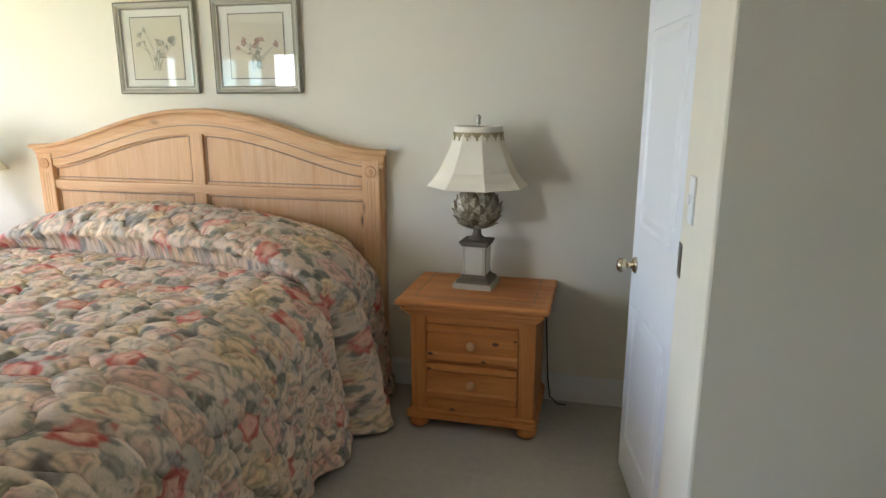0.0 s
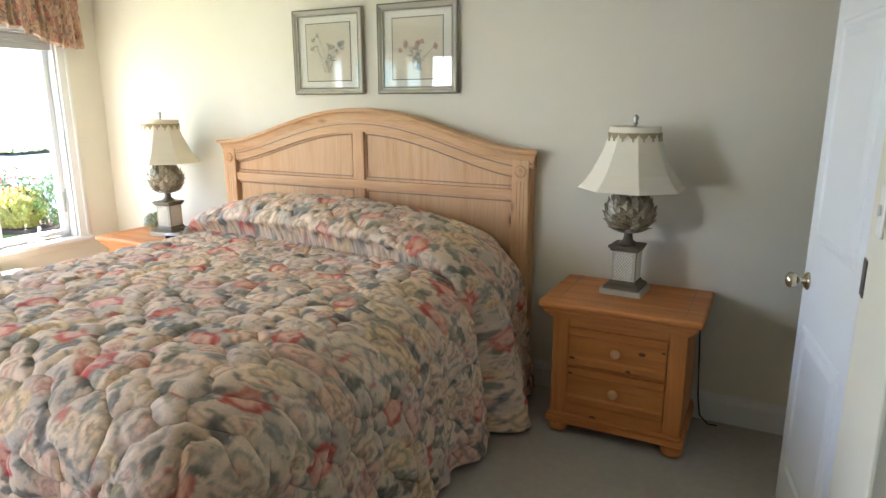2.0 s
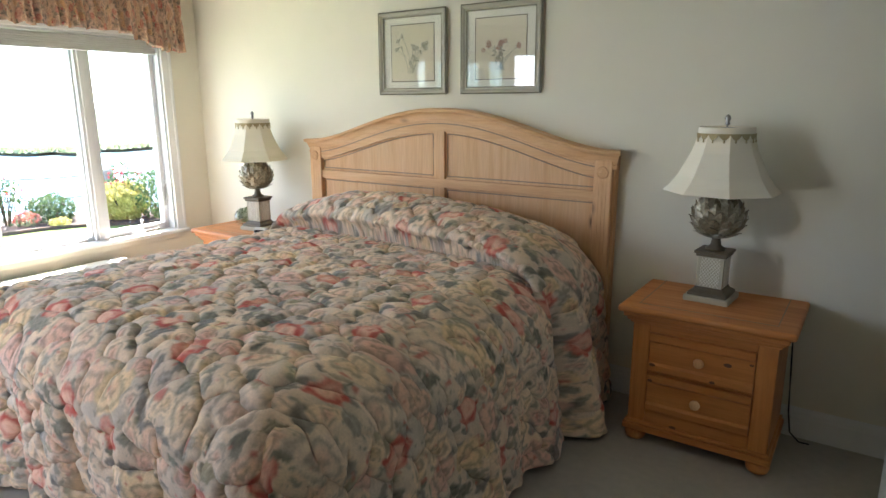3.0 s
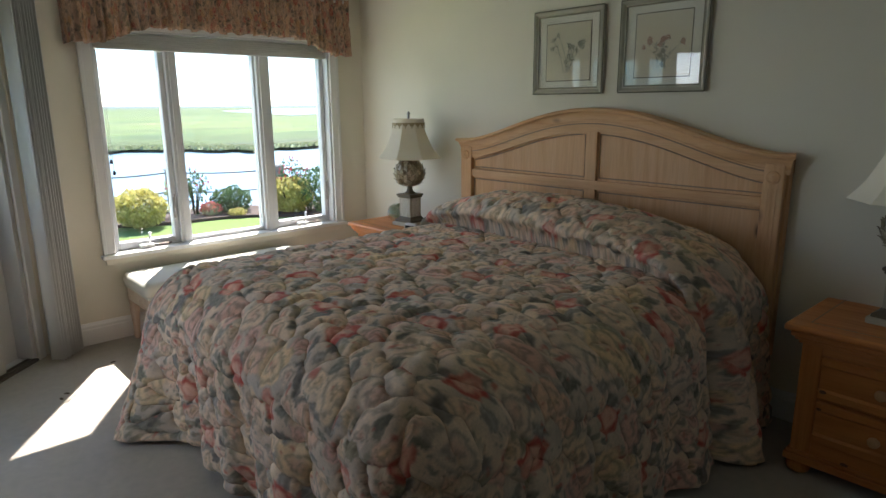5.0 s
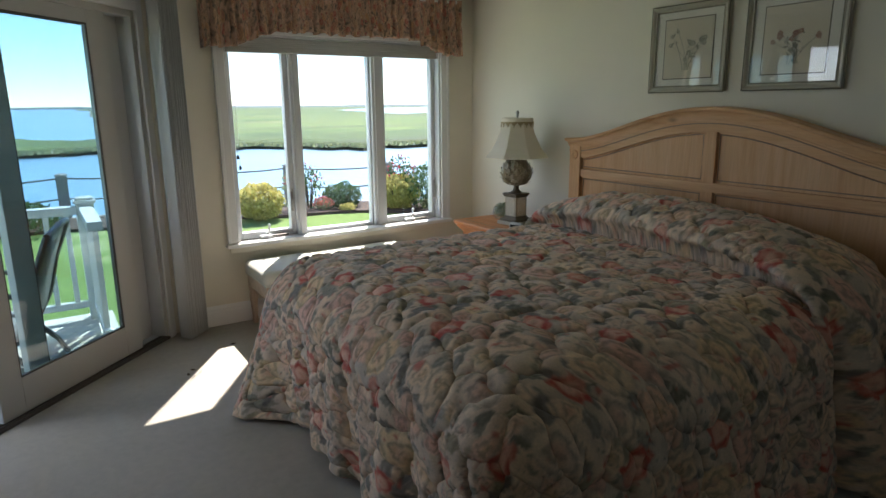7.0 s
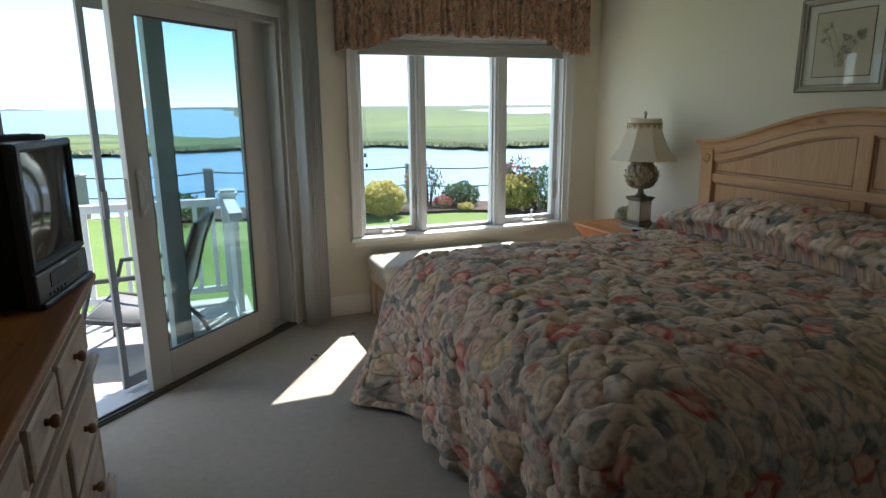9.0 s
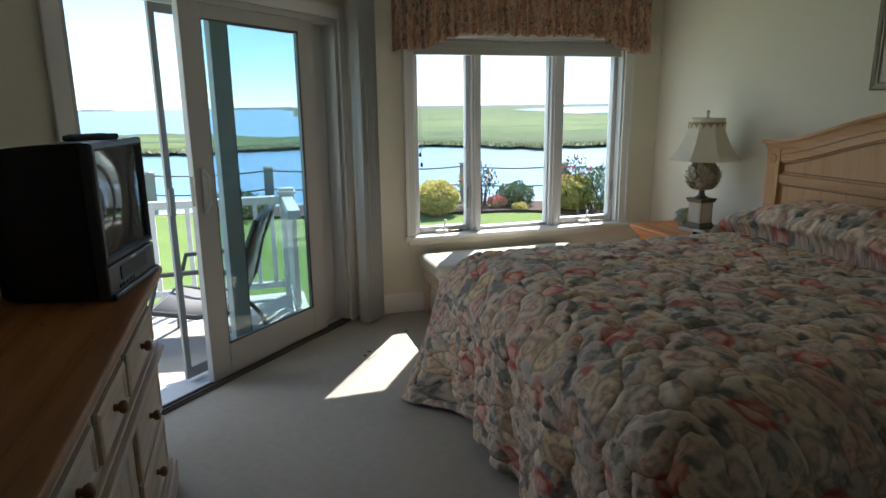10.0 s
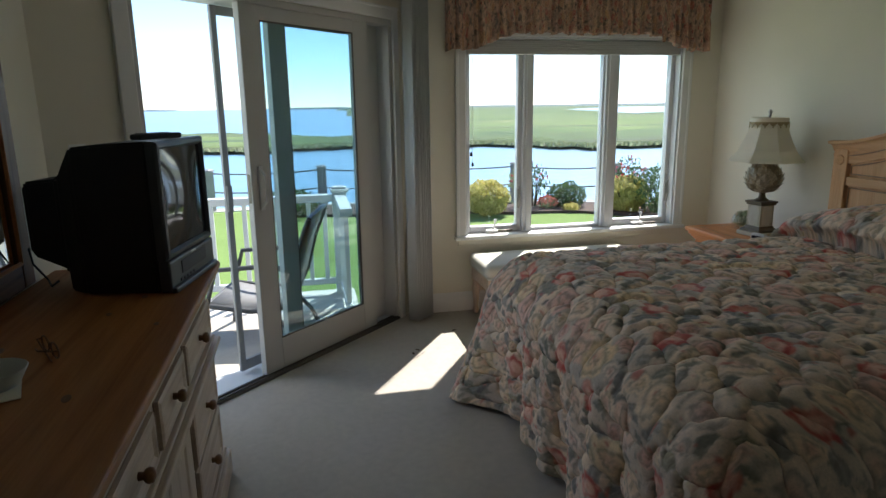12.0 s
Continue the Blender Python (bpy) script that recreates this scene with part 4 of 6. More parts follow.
def comforter():
    """A puffy quilted spread over mattress and pillows, hanging to the carpet on three sides."""
    ax, y0, y1, r = 0.93, 0.86, 2.84, 0.16
    nx, ny, nd = 340, 400, 104
    X0, X1 = BX - ax, BX + ax

    U0, V0, RES = BX - 1.95, -0.15, 0.004
    tones, relief = rose_print(U0, V0, 3.9, 4.4, RES)

    def sample(field, u, v):
        a = min(field.shape[0] - 2.0, max(0.0, (v - V0) / RES))
        b = min(field.shape[1] - 2.0, max(0.0, (u - U0) / RES))
        p, q = int(a), int(b)
        fa, fb = a - p, b - q
        return (field[p, q] * (1 - fb) + field[p, q + 1] * fb) * (1 - fa) + (field[p + 1, q] * (1 - fb) + field[p + 1, q + 1] * fb) * fa

    def puff(u, v):
        return float(sample(relief, u, v))

    def tuck(x):
        """Where the spread is tucked under the pillows."""
        return 2.475 - 0.105 * (x + 1.716)

    def along_pillow(x, y):
        return (y - tuck(x) + 0.03) / (2.87 - tuck(x))

    def pillow(x, y):
        t = along_pillow(x, y)
        if t <= 0:
            return 0.0
        prof = math.sin(math.pi * min(1, t ** 0.62 * 0.80)) ** 0.75
        return float(np.interp(x, (-3.0, -2.87, -2.46, -2.15, -1.94, -1.59, -1.36, -1.13, -0.97), (0.05, 0.115, 0.198, 0.214, 0.214, 0.19, 0.155, 0.09, 0.03))) * prof

    verts, uvs, faces = [], [], []
    idx = {}

    def add(p, uv):
        verts.append(p)
        uvs.append(uv)
        return len(verts) - 1

    for i in range(nx + 1):
        last, v = None, y0
        for j in range(ny + 1):
            x, y = X0 + (X1 - X0) * i / nx, y0 + (y1 - y0) * j / ny
            u = x
            # round the two foot corners
            cx = X0 + r if x < X0 + r else X1 - r if x > X1 - r else x
            cy = y0 + r if y < y0 + r else y
            dx, dy = x - cx, y - cy
            if dx and dy:
                m = max(abs(dx), abs(dy))
                k = m / math.hypot(dx, dy)
                x, y = cx + dx * k, cy + dy * k
            e = r - math.hypot(x - cx, y - cy) if dx and dy else min(x - X0, X1 - x, y - y0)
            crown = BTOP + 0.022 * (1 - ((x - BX) / ax) ** 2) - 0.085 * max(0.0, 1 - max(0.0, e) / 0.18) ** 2.2
            h = pillow(x, y)
            t = along_pillow(x, y)
            z = crown + h * min(1.0, max(0.0, (t - 0.010) / 0.030)) + 0.008 * noise.noise((x * 3, y * 3, 5))
            if -0.10 < t < 0.10:
                z -= 0.100 * math.exp(-((t + 0.01) / 0.030) ** 2)
            y -= 0.105 * float(np.interp(t, (-0.01, 0.020, 0.07, 0.15, 0.45), (0, 0.50, 1.40, 1.25, 0)))
            v += math.hypot(y - last[0], z - last[1]) if last else 0.0
            last = (y, z)
            idx[i, j] = add((x, y, z + puff(u, v)), (u, v))
    for i in range(nx):
        for j in range(ny):
            faces.append((idx[i, j], idx[i + 1, j], idx[i + 1, j + 1], idx[i, j + 1]))
    rim = [(0, j) for j in range(ny, 0, -1)] + [(i, 0) for i in range(nx)] + [(nx, j) for j in range(ny + 1)]
    prev = [idx[k] for k in rim]
    base = [Vector(verts[k]) for k in prev]
    buv = [Vector(uvs[k]) for k in prev]
    norms = []
    for k in range(len(rim)):
        a, b = base[max(0, k - 3)], base[min(len(base) - 1, k + 3)]
        t = Vector((b.x - a.x, b.y - a.y))
        norms.append(Vector((t.y, -t.x)).normalized())
    along = 0.0
    alongs = []
    for k in range(len(rim)):
        along += (base[k].xy - base[k - 1].xy).length if k else 0
        alongs.append(along)
    for q in range(1, nd + 1):
        f = q / nd
        cur = []
        for k in range(len(rim)):
            p, nm, s = base[k], norms[k], alongs[k]
            bottom = 0.035 + 0.018 * math.sin(s * 5.1) + 0.012 * noise.noise((s * 3, 7, 0))
            drop = (p.z - bottom) * f
            rnd = 1 - (1 - min(1, f / 0.16)) ** 2
            head = min(1, max(0, (2.80 - p.y) / 0.5))
            fold = (0.030 * math.sin(s * 13.5 + 1.5 * noise.noise((s * 2, 0, 0))) + 0.018 * math.sin(s * 29 + 2)) * f ** 1.1
            footy = max(0.0, -nm.y)
            out = 0.050 * rnd + (0.085 - 0.10 * footy) * f + fold * (0.35 + 0.65 * head) + 0.9 * min(1, 5 * f) * puff(buv[k].x + nm.x * f * 0.7, buv[k].y + nm.y * f * 0.7)
            if p.y > 2.2 and p.x > BX:
                out += 0.12 * f ** 0.6 * math.exp(-((p.y - 2.47) / 0.08) ** 2) - 0.12 * f ** 0.4 * math.exp(-((p.y - 2.33) / 0.045) ** 2)
            tail = 0.28 * math.exp(-((p.x - X0 - 0.10) / 0.13) ** 2) * f ** 1.3 * max(0.0, 1 - max(0.0, p.y - y0) / 0.45) ** 2 if p.x < BX else 0.0
            p = Vector((p.x, p.y - tail, p.z))
            cur.append(add((p.x + nm.x * out, p.y + nm.y * out, p.z - drop), (buv[k].x + nm.x * f * 0.72, buv[k].y + nm.y * f * 0.72)))
        for k in range(len(rim) - 1):
            faces.append((prev[k + 1], prev[k], cur[k], cur[k + 1]))
        prev = cur
    me = bpy.data.meshes.new("comforter")
    me.from_pydata([tuple(p) for p in verts], [], faces)
    lay = me.uv_layers.new(name="UVMap")
    loop_v = np.zeros(len(me.loops), dtype=np.int32)
    me.loops.foreach_get("vertex_index", loop_v)
    lay.data.foreach_set("uv", np.array(uvs, dtype=np.float32)[loop_v].ravel())
    me.polygons.foreach_set("use_smooth", np.ones(len(me.polygons), dtype=bool))
    dye = me.attributes.new("print", "FLOAT_COLOR", "POINT")
    rgba = np.ones((len(verts), 4), dtype=np.float32)
    rgba[:, :3] = [sample(tones, u, v) for u, v in uvs]
    dye.data.foreach_set("color", rgba.ravel())
    me.materials.append(ROSES)
    top = empty("comforter", None, "puffy quilted floral comforter tucked over pillows on the bed", "comforter")
    ob = new("quilt", me)
    ob.parent = top
    part("hem_binding", tube([Vector(verts[k]) for k in prev[::3]], 0.004, 6), GROOVE, top, "narrow taupe hem binding", True)
    ob.modifiers.new("thick", "SOLIDIFY").thickness = -0.012
    return top


comforter()

# ---- nightstands ----


def knob_mesh(r=0.019):
    return lathe([(0.010, 0), (0.009, 0.010), (r * 0.85, 0.015), (r, 0.022), (r * 0.9, 0.030), (r * 0.45, 0.034), (0.0, 0.035)], 20)


def nightstand(m, label):
    """A pine stand with two drawers on bun feet; front face at y = 0, width centred."""
    s = empty("nightstand", m, label, "nightstand", "nightstands beside the bed")
    w, d, h = 0.555, 0.40, 0.624
    bm = box(-0.335, 0.335, -0.052, 0.435, h - 0.030, h, 0.012, 3)
    top = part("top", bm, HONEY[0], s, "honey pine top with mitred border")
    part("inlay_line", box(-0.262, 0.262, 0.018, 0.022, h, h + 0.0012), GROOVE, top)
    for x in (-0.262, 0.262):
        part("inlay_line", box(x - 0.002, x + 0.002, 0.018, 0.43, h, h + 0.0012), GROOVE, top)
    bm = bmesh.new()
    for i, (o, z0, z1) in enumerate(((0.036, h - 0.052, h - 0.030), (0.024, h - 0.066, h - 0.052), (0.012, h - 0.080, h - 0.066))):
        box(-w / 2 - o, w / 2 + o, -o, d + 0.01, z0, z1, 0.008, 3, bm=bm)
    part("cove_moulding", bm, HONEY[0], s)
    for x0, x1 in ((-w / 2, -w / 2 + 0.02), (w / 2 - 0.02, w / 2)):
        part("side_panel", box(x0, x1, 0.012, d, 0.07, h - 0.075, 0.003), HONEY[2], s)
    part("back_panel", box(-w / 2 + 0.02, w / 2 - 0.02, d - 0.012, d, 0.07, h - 0.075), HONEY[2], s)
    for x0, x1 in ((-w / 2, -w / 2 + 0.072), (w / 2 - 0.072, w / 2)):
        part("face_stile", box(x0, x1, 0.0, 0.02, 0.07, h - 0.08, 0.004), HONEY[2], s)
    for z0, z1 in ((0.07, 0.155), (0.329, 0.338), (0.512, h - 0.08)):
        part("face_rail", box(-w / 2 + 0.072, w / 2 - 0.072, 0.001, 0.02, z0, z1, 0.003), HONEY[0], s)
    bm = bmesh.new()
    for o, z0, z1 in ((0.018, 0.055, 0.085), (0.010, 0.085, 0.100)):
        box(-w / 2 - o, w / 2 + o, -o, d + 0.004, z0, z1, 0.006, 2, bm=bm)
    part("base_moulding", bm, HONEY[0], s)
    for z0, z1 in ((0.158, 0.326), (0.341, 0.509)):
        bm = bmesh.new()
        x0, x1 = -w / 2 + 0.075, w / 2 - 0.075
        prof = [(0.0, z0), (-0.010, z0 + 0.003), (-0.010, z0 + 0.030), (-0.001, z0 + 0.040), (-0.001, z1 - 0.040), (-0.010, z1 - 0.030), (-0.010, z1 - 0.003), (0.0, z1), (0.02, z1), (0.02, z0)]
        a, b = ([bm.verts.new((x, y, z)) for y, z in prof] for x in (x0, x1))
        for i in range(len(prof)):
            j = (i + 1) % len(prof)
            bm.faces.new((a[i], a[j], b[j], b[i]))
        bm.faces.new(a)
        bm.faces.new(b[::-1])
        dr = part("drawer", bm, HONEY[0], s)
        k = part("knob", knob_mesh(0.021), PALE[1], dr, "pale turned pine knob", True)
        k.matrix_basis = pose(0, -0.001, (z0 + z1) / 2, 90, 0, 0)
    for x in (-w / 2 + 0.03, w / 2 - 0.03):
        for y in (0.03, d - 0.04):
            part("bun_foot", lathe([(0.024, 0), (0.040, 0.010), (0.046, 0.028), (0.040, 0.046), (0.028, 0.056)], 20, (x, y, 0)), HONEY[2], s, "turned bun foot", True)
    return s


NS_R, NS_L = pose(-0.492, 2.535, 0), pose(-3.47, 2.535, 0)
right_stand = nightstand(NS_R, "honey pine nightstand with two drawers and bun feet")
for kx, kz, kr, y in ((0.105, 0.435, 0.011, -0.0015), (-0.185, 0.372, 0.009, -0.0105), (0.055, 0.352, 0.008, -0.0105), (0.19, 0.455, 0.006, -0.0015), (-0.085, 0.105, 0.010, -0.001), (-0.19, 0.30, 0.007, -0.0105)):
    o = part("knot", lathe([(kr, 0), (kr * 0.8, 0.0006), (0.0, 0.0008)], 14), DARKWOOD[0], right_stand, "dark pine knot")
    o.matrix_basis = pose(kx, y, kz, 90, 0, 0) @ Matrix.Diagonal((1.4, 0.8, 1, 1))
nightstand(NS_L, "honey pine nightstand beneath the window corner")

# ---- the artichoke lamps ----


def lamp(m, label):
    s = empty("table_lamp", m @ Matrix.Diagonal((0.98, 0.98, 0.968, 1)), label, "table lamp", "lamps on the nightstands")
    bm = box(-0.093, 0.093, -0.093, 0.093, 0, 0.026, 0.004)
    part("foot", bm, STONE, s)
    bm = bmesh.new()
    rings = [[bm.verts.new((sx * q, sy * q, z)) for sx, sy in ((-1, -1), (1, -1), (1, 1), (-1, 1))] for q, z in ((0.080, 0.026), (0.078, 0.040), (0.060, 0.052), (0.056, 0.062))]
    for p, q in zip(rings, rings[1:]):
        for i in range(4):
            bm.faces.new((p[i], p[(i + 1) % 4], q[(i + 1) % 4], q[i]))
    bm.faces.new(rings[-1])
    bm.faces.new(rings[0][::-1])
    part("plinth", bm, BRONZE, s)
    ped = part("pedestal", box(-0.054, 0.054, -0.054, 0.054, 0.062, 0.200, 0.003), STONE, s)
    # raised lattice on the four faces
    for side in range(4):
        bm = bmesh.new()
        for k in range(-5, 6):
            for sg in (-1, 1):
                pts = []
                for t in range(9):
                    z = 0.066 + 0.130 * t / 8
                    x = sg * (z - 0.131) * 0.8 + k * 0.0135
                    if abs(x) <= 0.050:
                        pts.append((x, -0.0545, z))
                if len(pts) > 1:
                    rod(pts[0], pts[-1], 0.0016, 5, bm)
        lat = part("lattice", bm, MATB, ped, "pale raised lattice")
        lat.matrix_basis = pose(0, 0, 0, 0, 0, 90 * side)
    bm = box(-0.062, 0.062, -0.062, 0.062, 0.200, 0.212, 0.003)
    box(-0.069, 0.069, -0.069, 0.069, 0.212, 0.226, 0.004, bm=bm)
    part("capital", bm, BRONZE, s)
    part("stem", lathe([(0.040, 0.226), (0.040, 0.234), (0.022, 0.246), (0.018, 0.270), (0.020, 0.290), (0.030, 0.300), (0.045, 0.306)], 24), BRONZE, s, "", True)
    core = part("globe", lathe([(0.02, 0.300), (0.052, 0.312), (0.078, 0.335), (0.088, 0.368), (0.084, 0.400), (0.066, 0.435), (0.036, 0.452), (0.012, 0.462)], 28), BRONZE, s, "bronze artichoke body", True)
    # overlapping artichoke leaves
    for row in range(7):
        phi = -0.92 + row * 0.30
        count = 9 + (4 if 1 < row < 5 else 1)
        R, cz = 0.093, 0.374
        bm = bmesh.new()
        for k in range(count):
            a0 = 2 * math.pi * (k + 0.5 * (row % 2)) / count
            wdt = 2 * math.pi / count * 0.60
            pts = []
            for t, wf, off in ((-0.26, 0.55, 0.002), (-0.08, 1.0, 0.006), (0.10, 0.86, 0.010), (0.25, 0.42, 0.013), (0.34, 0.0, 0.020)):
                p = phi + t
                rr = (R + off) * math.cos(p)
                z = cz + (R + off) * math.sin(p) * 1.02
                for sgn in ((-1, 0, 1) if wf else (0,)):
                    q = a0 + sgn * wdt * wf
                    k2 = 1.0 if sgn else 1.055
                    pts.append(bm.verts.new((rr * k2 * math.cos(q), rr * k2 * math.sin(q), z)))
            for g in range(3):
                for h in range(2):
                    i = g * 3 + h
                    bm.faces.new((pts[i], pts[i + 1], pts[i + 4], pts[i + 3]))
            bm.faces.new((pts[9], pts[10], pts[12]))
            bm.faces.new((pts[10], pts[11], pts[12]))
        lf = part("leaf_ring", bm, ARTI, core, "weathered pointed leaves")
        lf.modifiers.new("thick", "SOLIDIFY").thickness = 0.003
    # bell shade of eight panels
    cosr = lambda a, z: 1 / math.cos(((a + math.pi / 8) % (math.pi / 4)) - math.pi / 8) * 0.975
    prof = [(0.222, 0.482), (0.196, 0.512), (0.170, 0.550), (0.146, 0.600), (0.124, 0.650), (0.110, 0.695), (0.104, 0.735)]
    bm = bmesh.new()
    rings = []
    for r, z in prof:
        rings.append([bm.verts.new((r * cosr(2 * math.pi * i / 64, z) * math.cos(2 * math.pi * i / 64), r * cosr(2 * math.pi * i / 64, z) * math.sin(2 * math.pi * i / 64), z)) for i in range(64)])
    for p, q in zip(rings, rings[1:]):
        for i in range(64):
            bm.faces.new((p[i], p[(i + 1) % 64], q[(i + 1) % 64], q[i]))
    sh = part("shade", bm, SHADE, s, "cream fabric bell shade with eight panels")
    sh.modifiers.new("thick", "SOLIDIFY").thickness = 0.0022
    part("upper_band", lathe([(0.107, 0.722), (0.109, 0.724), (0.109, 0.752), (0.106, 0.754), (0.103, 0.752), (0.103, 0.722)], 48), SHADE, sh)
    bm = bmesh.new()
    for i in range(16):
        a0 = 2 * math.pi * i / 16
        for j in range(5):
            a, b = (a0 + 2 * math.pi / 16 * q / 5 for q in (j, j + 1))
            za, zb = (0.722 - 0.020 * math.sin(math.pi * q / 5) for q in (j, j + 1))
            vs = [bm.verts.new((0.112 * math.cos(q), 0.112 * math.sin(q), z)) for q, z in ((a, 0.728), (b, 0.728), (b, zb), (a, za))]
            bm.faces.new(vs)
        lathe([(0.0, 0), (0.004, 0.003), (0.003, 0.012), (0.0, 0.014)], 6, (0.113 * math.cos(a0 + 0.196), 0.113 * math.sin(a0 + 0.196), 0.690), bm)
    fr = part("scalloped_trim", bm, TASSEL, sh, "gold scalloped braid")
    fr.modifiers.new("thick", "SOLIDIFY").thickness = 0.002
    bm = bmesh.new()
    for i in range(8):
        a = math.pi / 8 + math.pi / 4 * i
        tube([((r * 1.045) * math.cos(a), (r * 1.045) * math.sin(a), z) for r, z in prof], 0.0016, 5, bm)
    part("seam", bm, SHADE, sh)
    bm = bmesh.new()
    rod((0, 0, 0.46), (0, 0, 0.775), 0.004, 8, bm)
    for a in (0, 2.094, 4.189):
        rod((0, 0, 0.752), (0.104 * math.cos(a), 0.104 * math.sin(a), 0.745), 0.002, 6, bm)
    part("harp", bm, NICKEL, s)
    part("finial", lathe([(0.006, 0.760), (0.011, 0.766), (0.006, 0.775), (0.013, 0.788), (0.008, 0.800), (0.0, 0.806)], 14), NICKEL, s, "", True)
    return s


lamp(pose(-0.520, 2.782, 0.6245, 0, 0, -4), "artichoke lamp with cream bell shade on the nightstand")
lamp(pose(-3.40, 2.745, 0.6245, 0, 0, 6), "artichoke lamp with cream bell shade near the window")

# ---- small things on the far nightstand ----
bm = bmesh.new()
for z0, z1, i in ((0.0, 0.008, 0.0), (0.008, 0.045, 0.004), (0.045, 0.050, 0.008)):
    box(-0.05 + i, 0.05 - i, -0.02 + i, 0.02 - i, z0, z1, 0.004, bm=bm)
clock = tagged(part("alarm_clock", bm, LIGHTP), "small white travel clock on the nightstand", "clock")
clock.matrix_basis = pose(-3.215, 2.60, 0.6245, 0, 0, 14)
part("display", box(-0.036, 0.036, -0.0215, -0.0195, 0.012, 0.038, 0.001), SCREEN, clock)


def posy():
    """A round glass bowl packed with dried leaves."""
    p = empty("potpourri_bowl", pose(-3.60, 2.78, 0.6245), "round glass bowl of dried grey leaves", "bowl")
    part("bowl", lathe([(0.03, 0), (0.055, 0.012), (0.07, 0.045), (0.066, 0.08), (0.05, 0.1), (0.047, 0.1), (0.062, 0.08), (0.066, 0.045), (0.05, 0.016), (0.0, 0.008)], 24), PICGLASS, p, "", True)
    rnd = random.Random(5)
    bm = bmesh.new()
    for _ in range(260):
        d = Vector((rnd.gauss(0, 1), rnd.gauss(0, 1), rnd.gauss(0, 1))).normalized() * (0.058 * rnd.random() ** 0.33)
        c = Vector((0, 0, 0.068)) + d
        q = Euler((rnd.random() * 6, rnd.random() * 6, rnd.random() * 6)).to_matrix()
        vs = [bm.verts.new(c + q @ Vector(v)) for v in ((-0.010, 0, 0), (0, -0.006, 0.002), (0.012, 0, 0), (0, 0.006, 0.002))]
        bm.faces.new(vs)
    part("dried_leaves", bm, LEAFL, p)


posy()
cord = tagged(part("lamp_cord", tube([(-0.205, 2.93, 0.50), (-0.195, 2.945, 0.30), (-0.185, 2.945, 0.12), (-0.17, 2.93, 0.03), (-0.13, 2.90, 0.008), (-0.09, 2.905, 0.006)], 0.0035, 6), BLACKP), "thin dark lamp cord lying on the carpet", "cord")

# ---- the two botanical prints ----


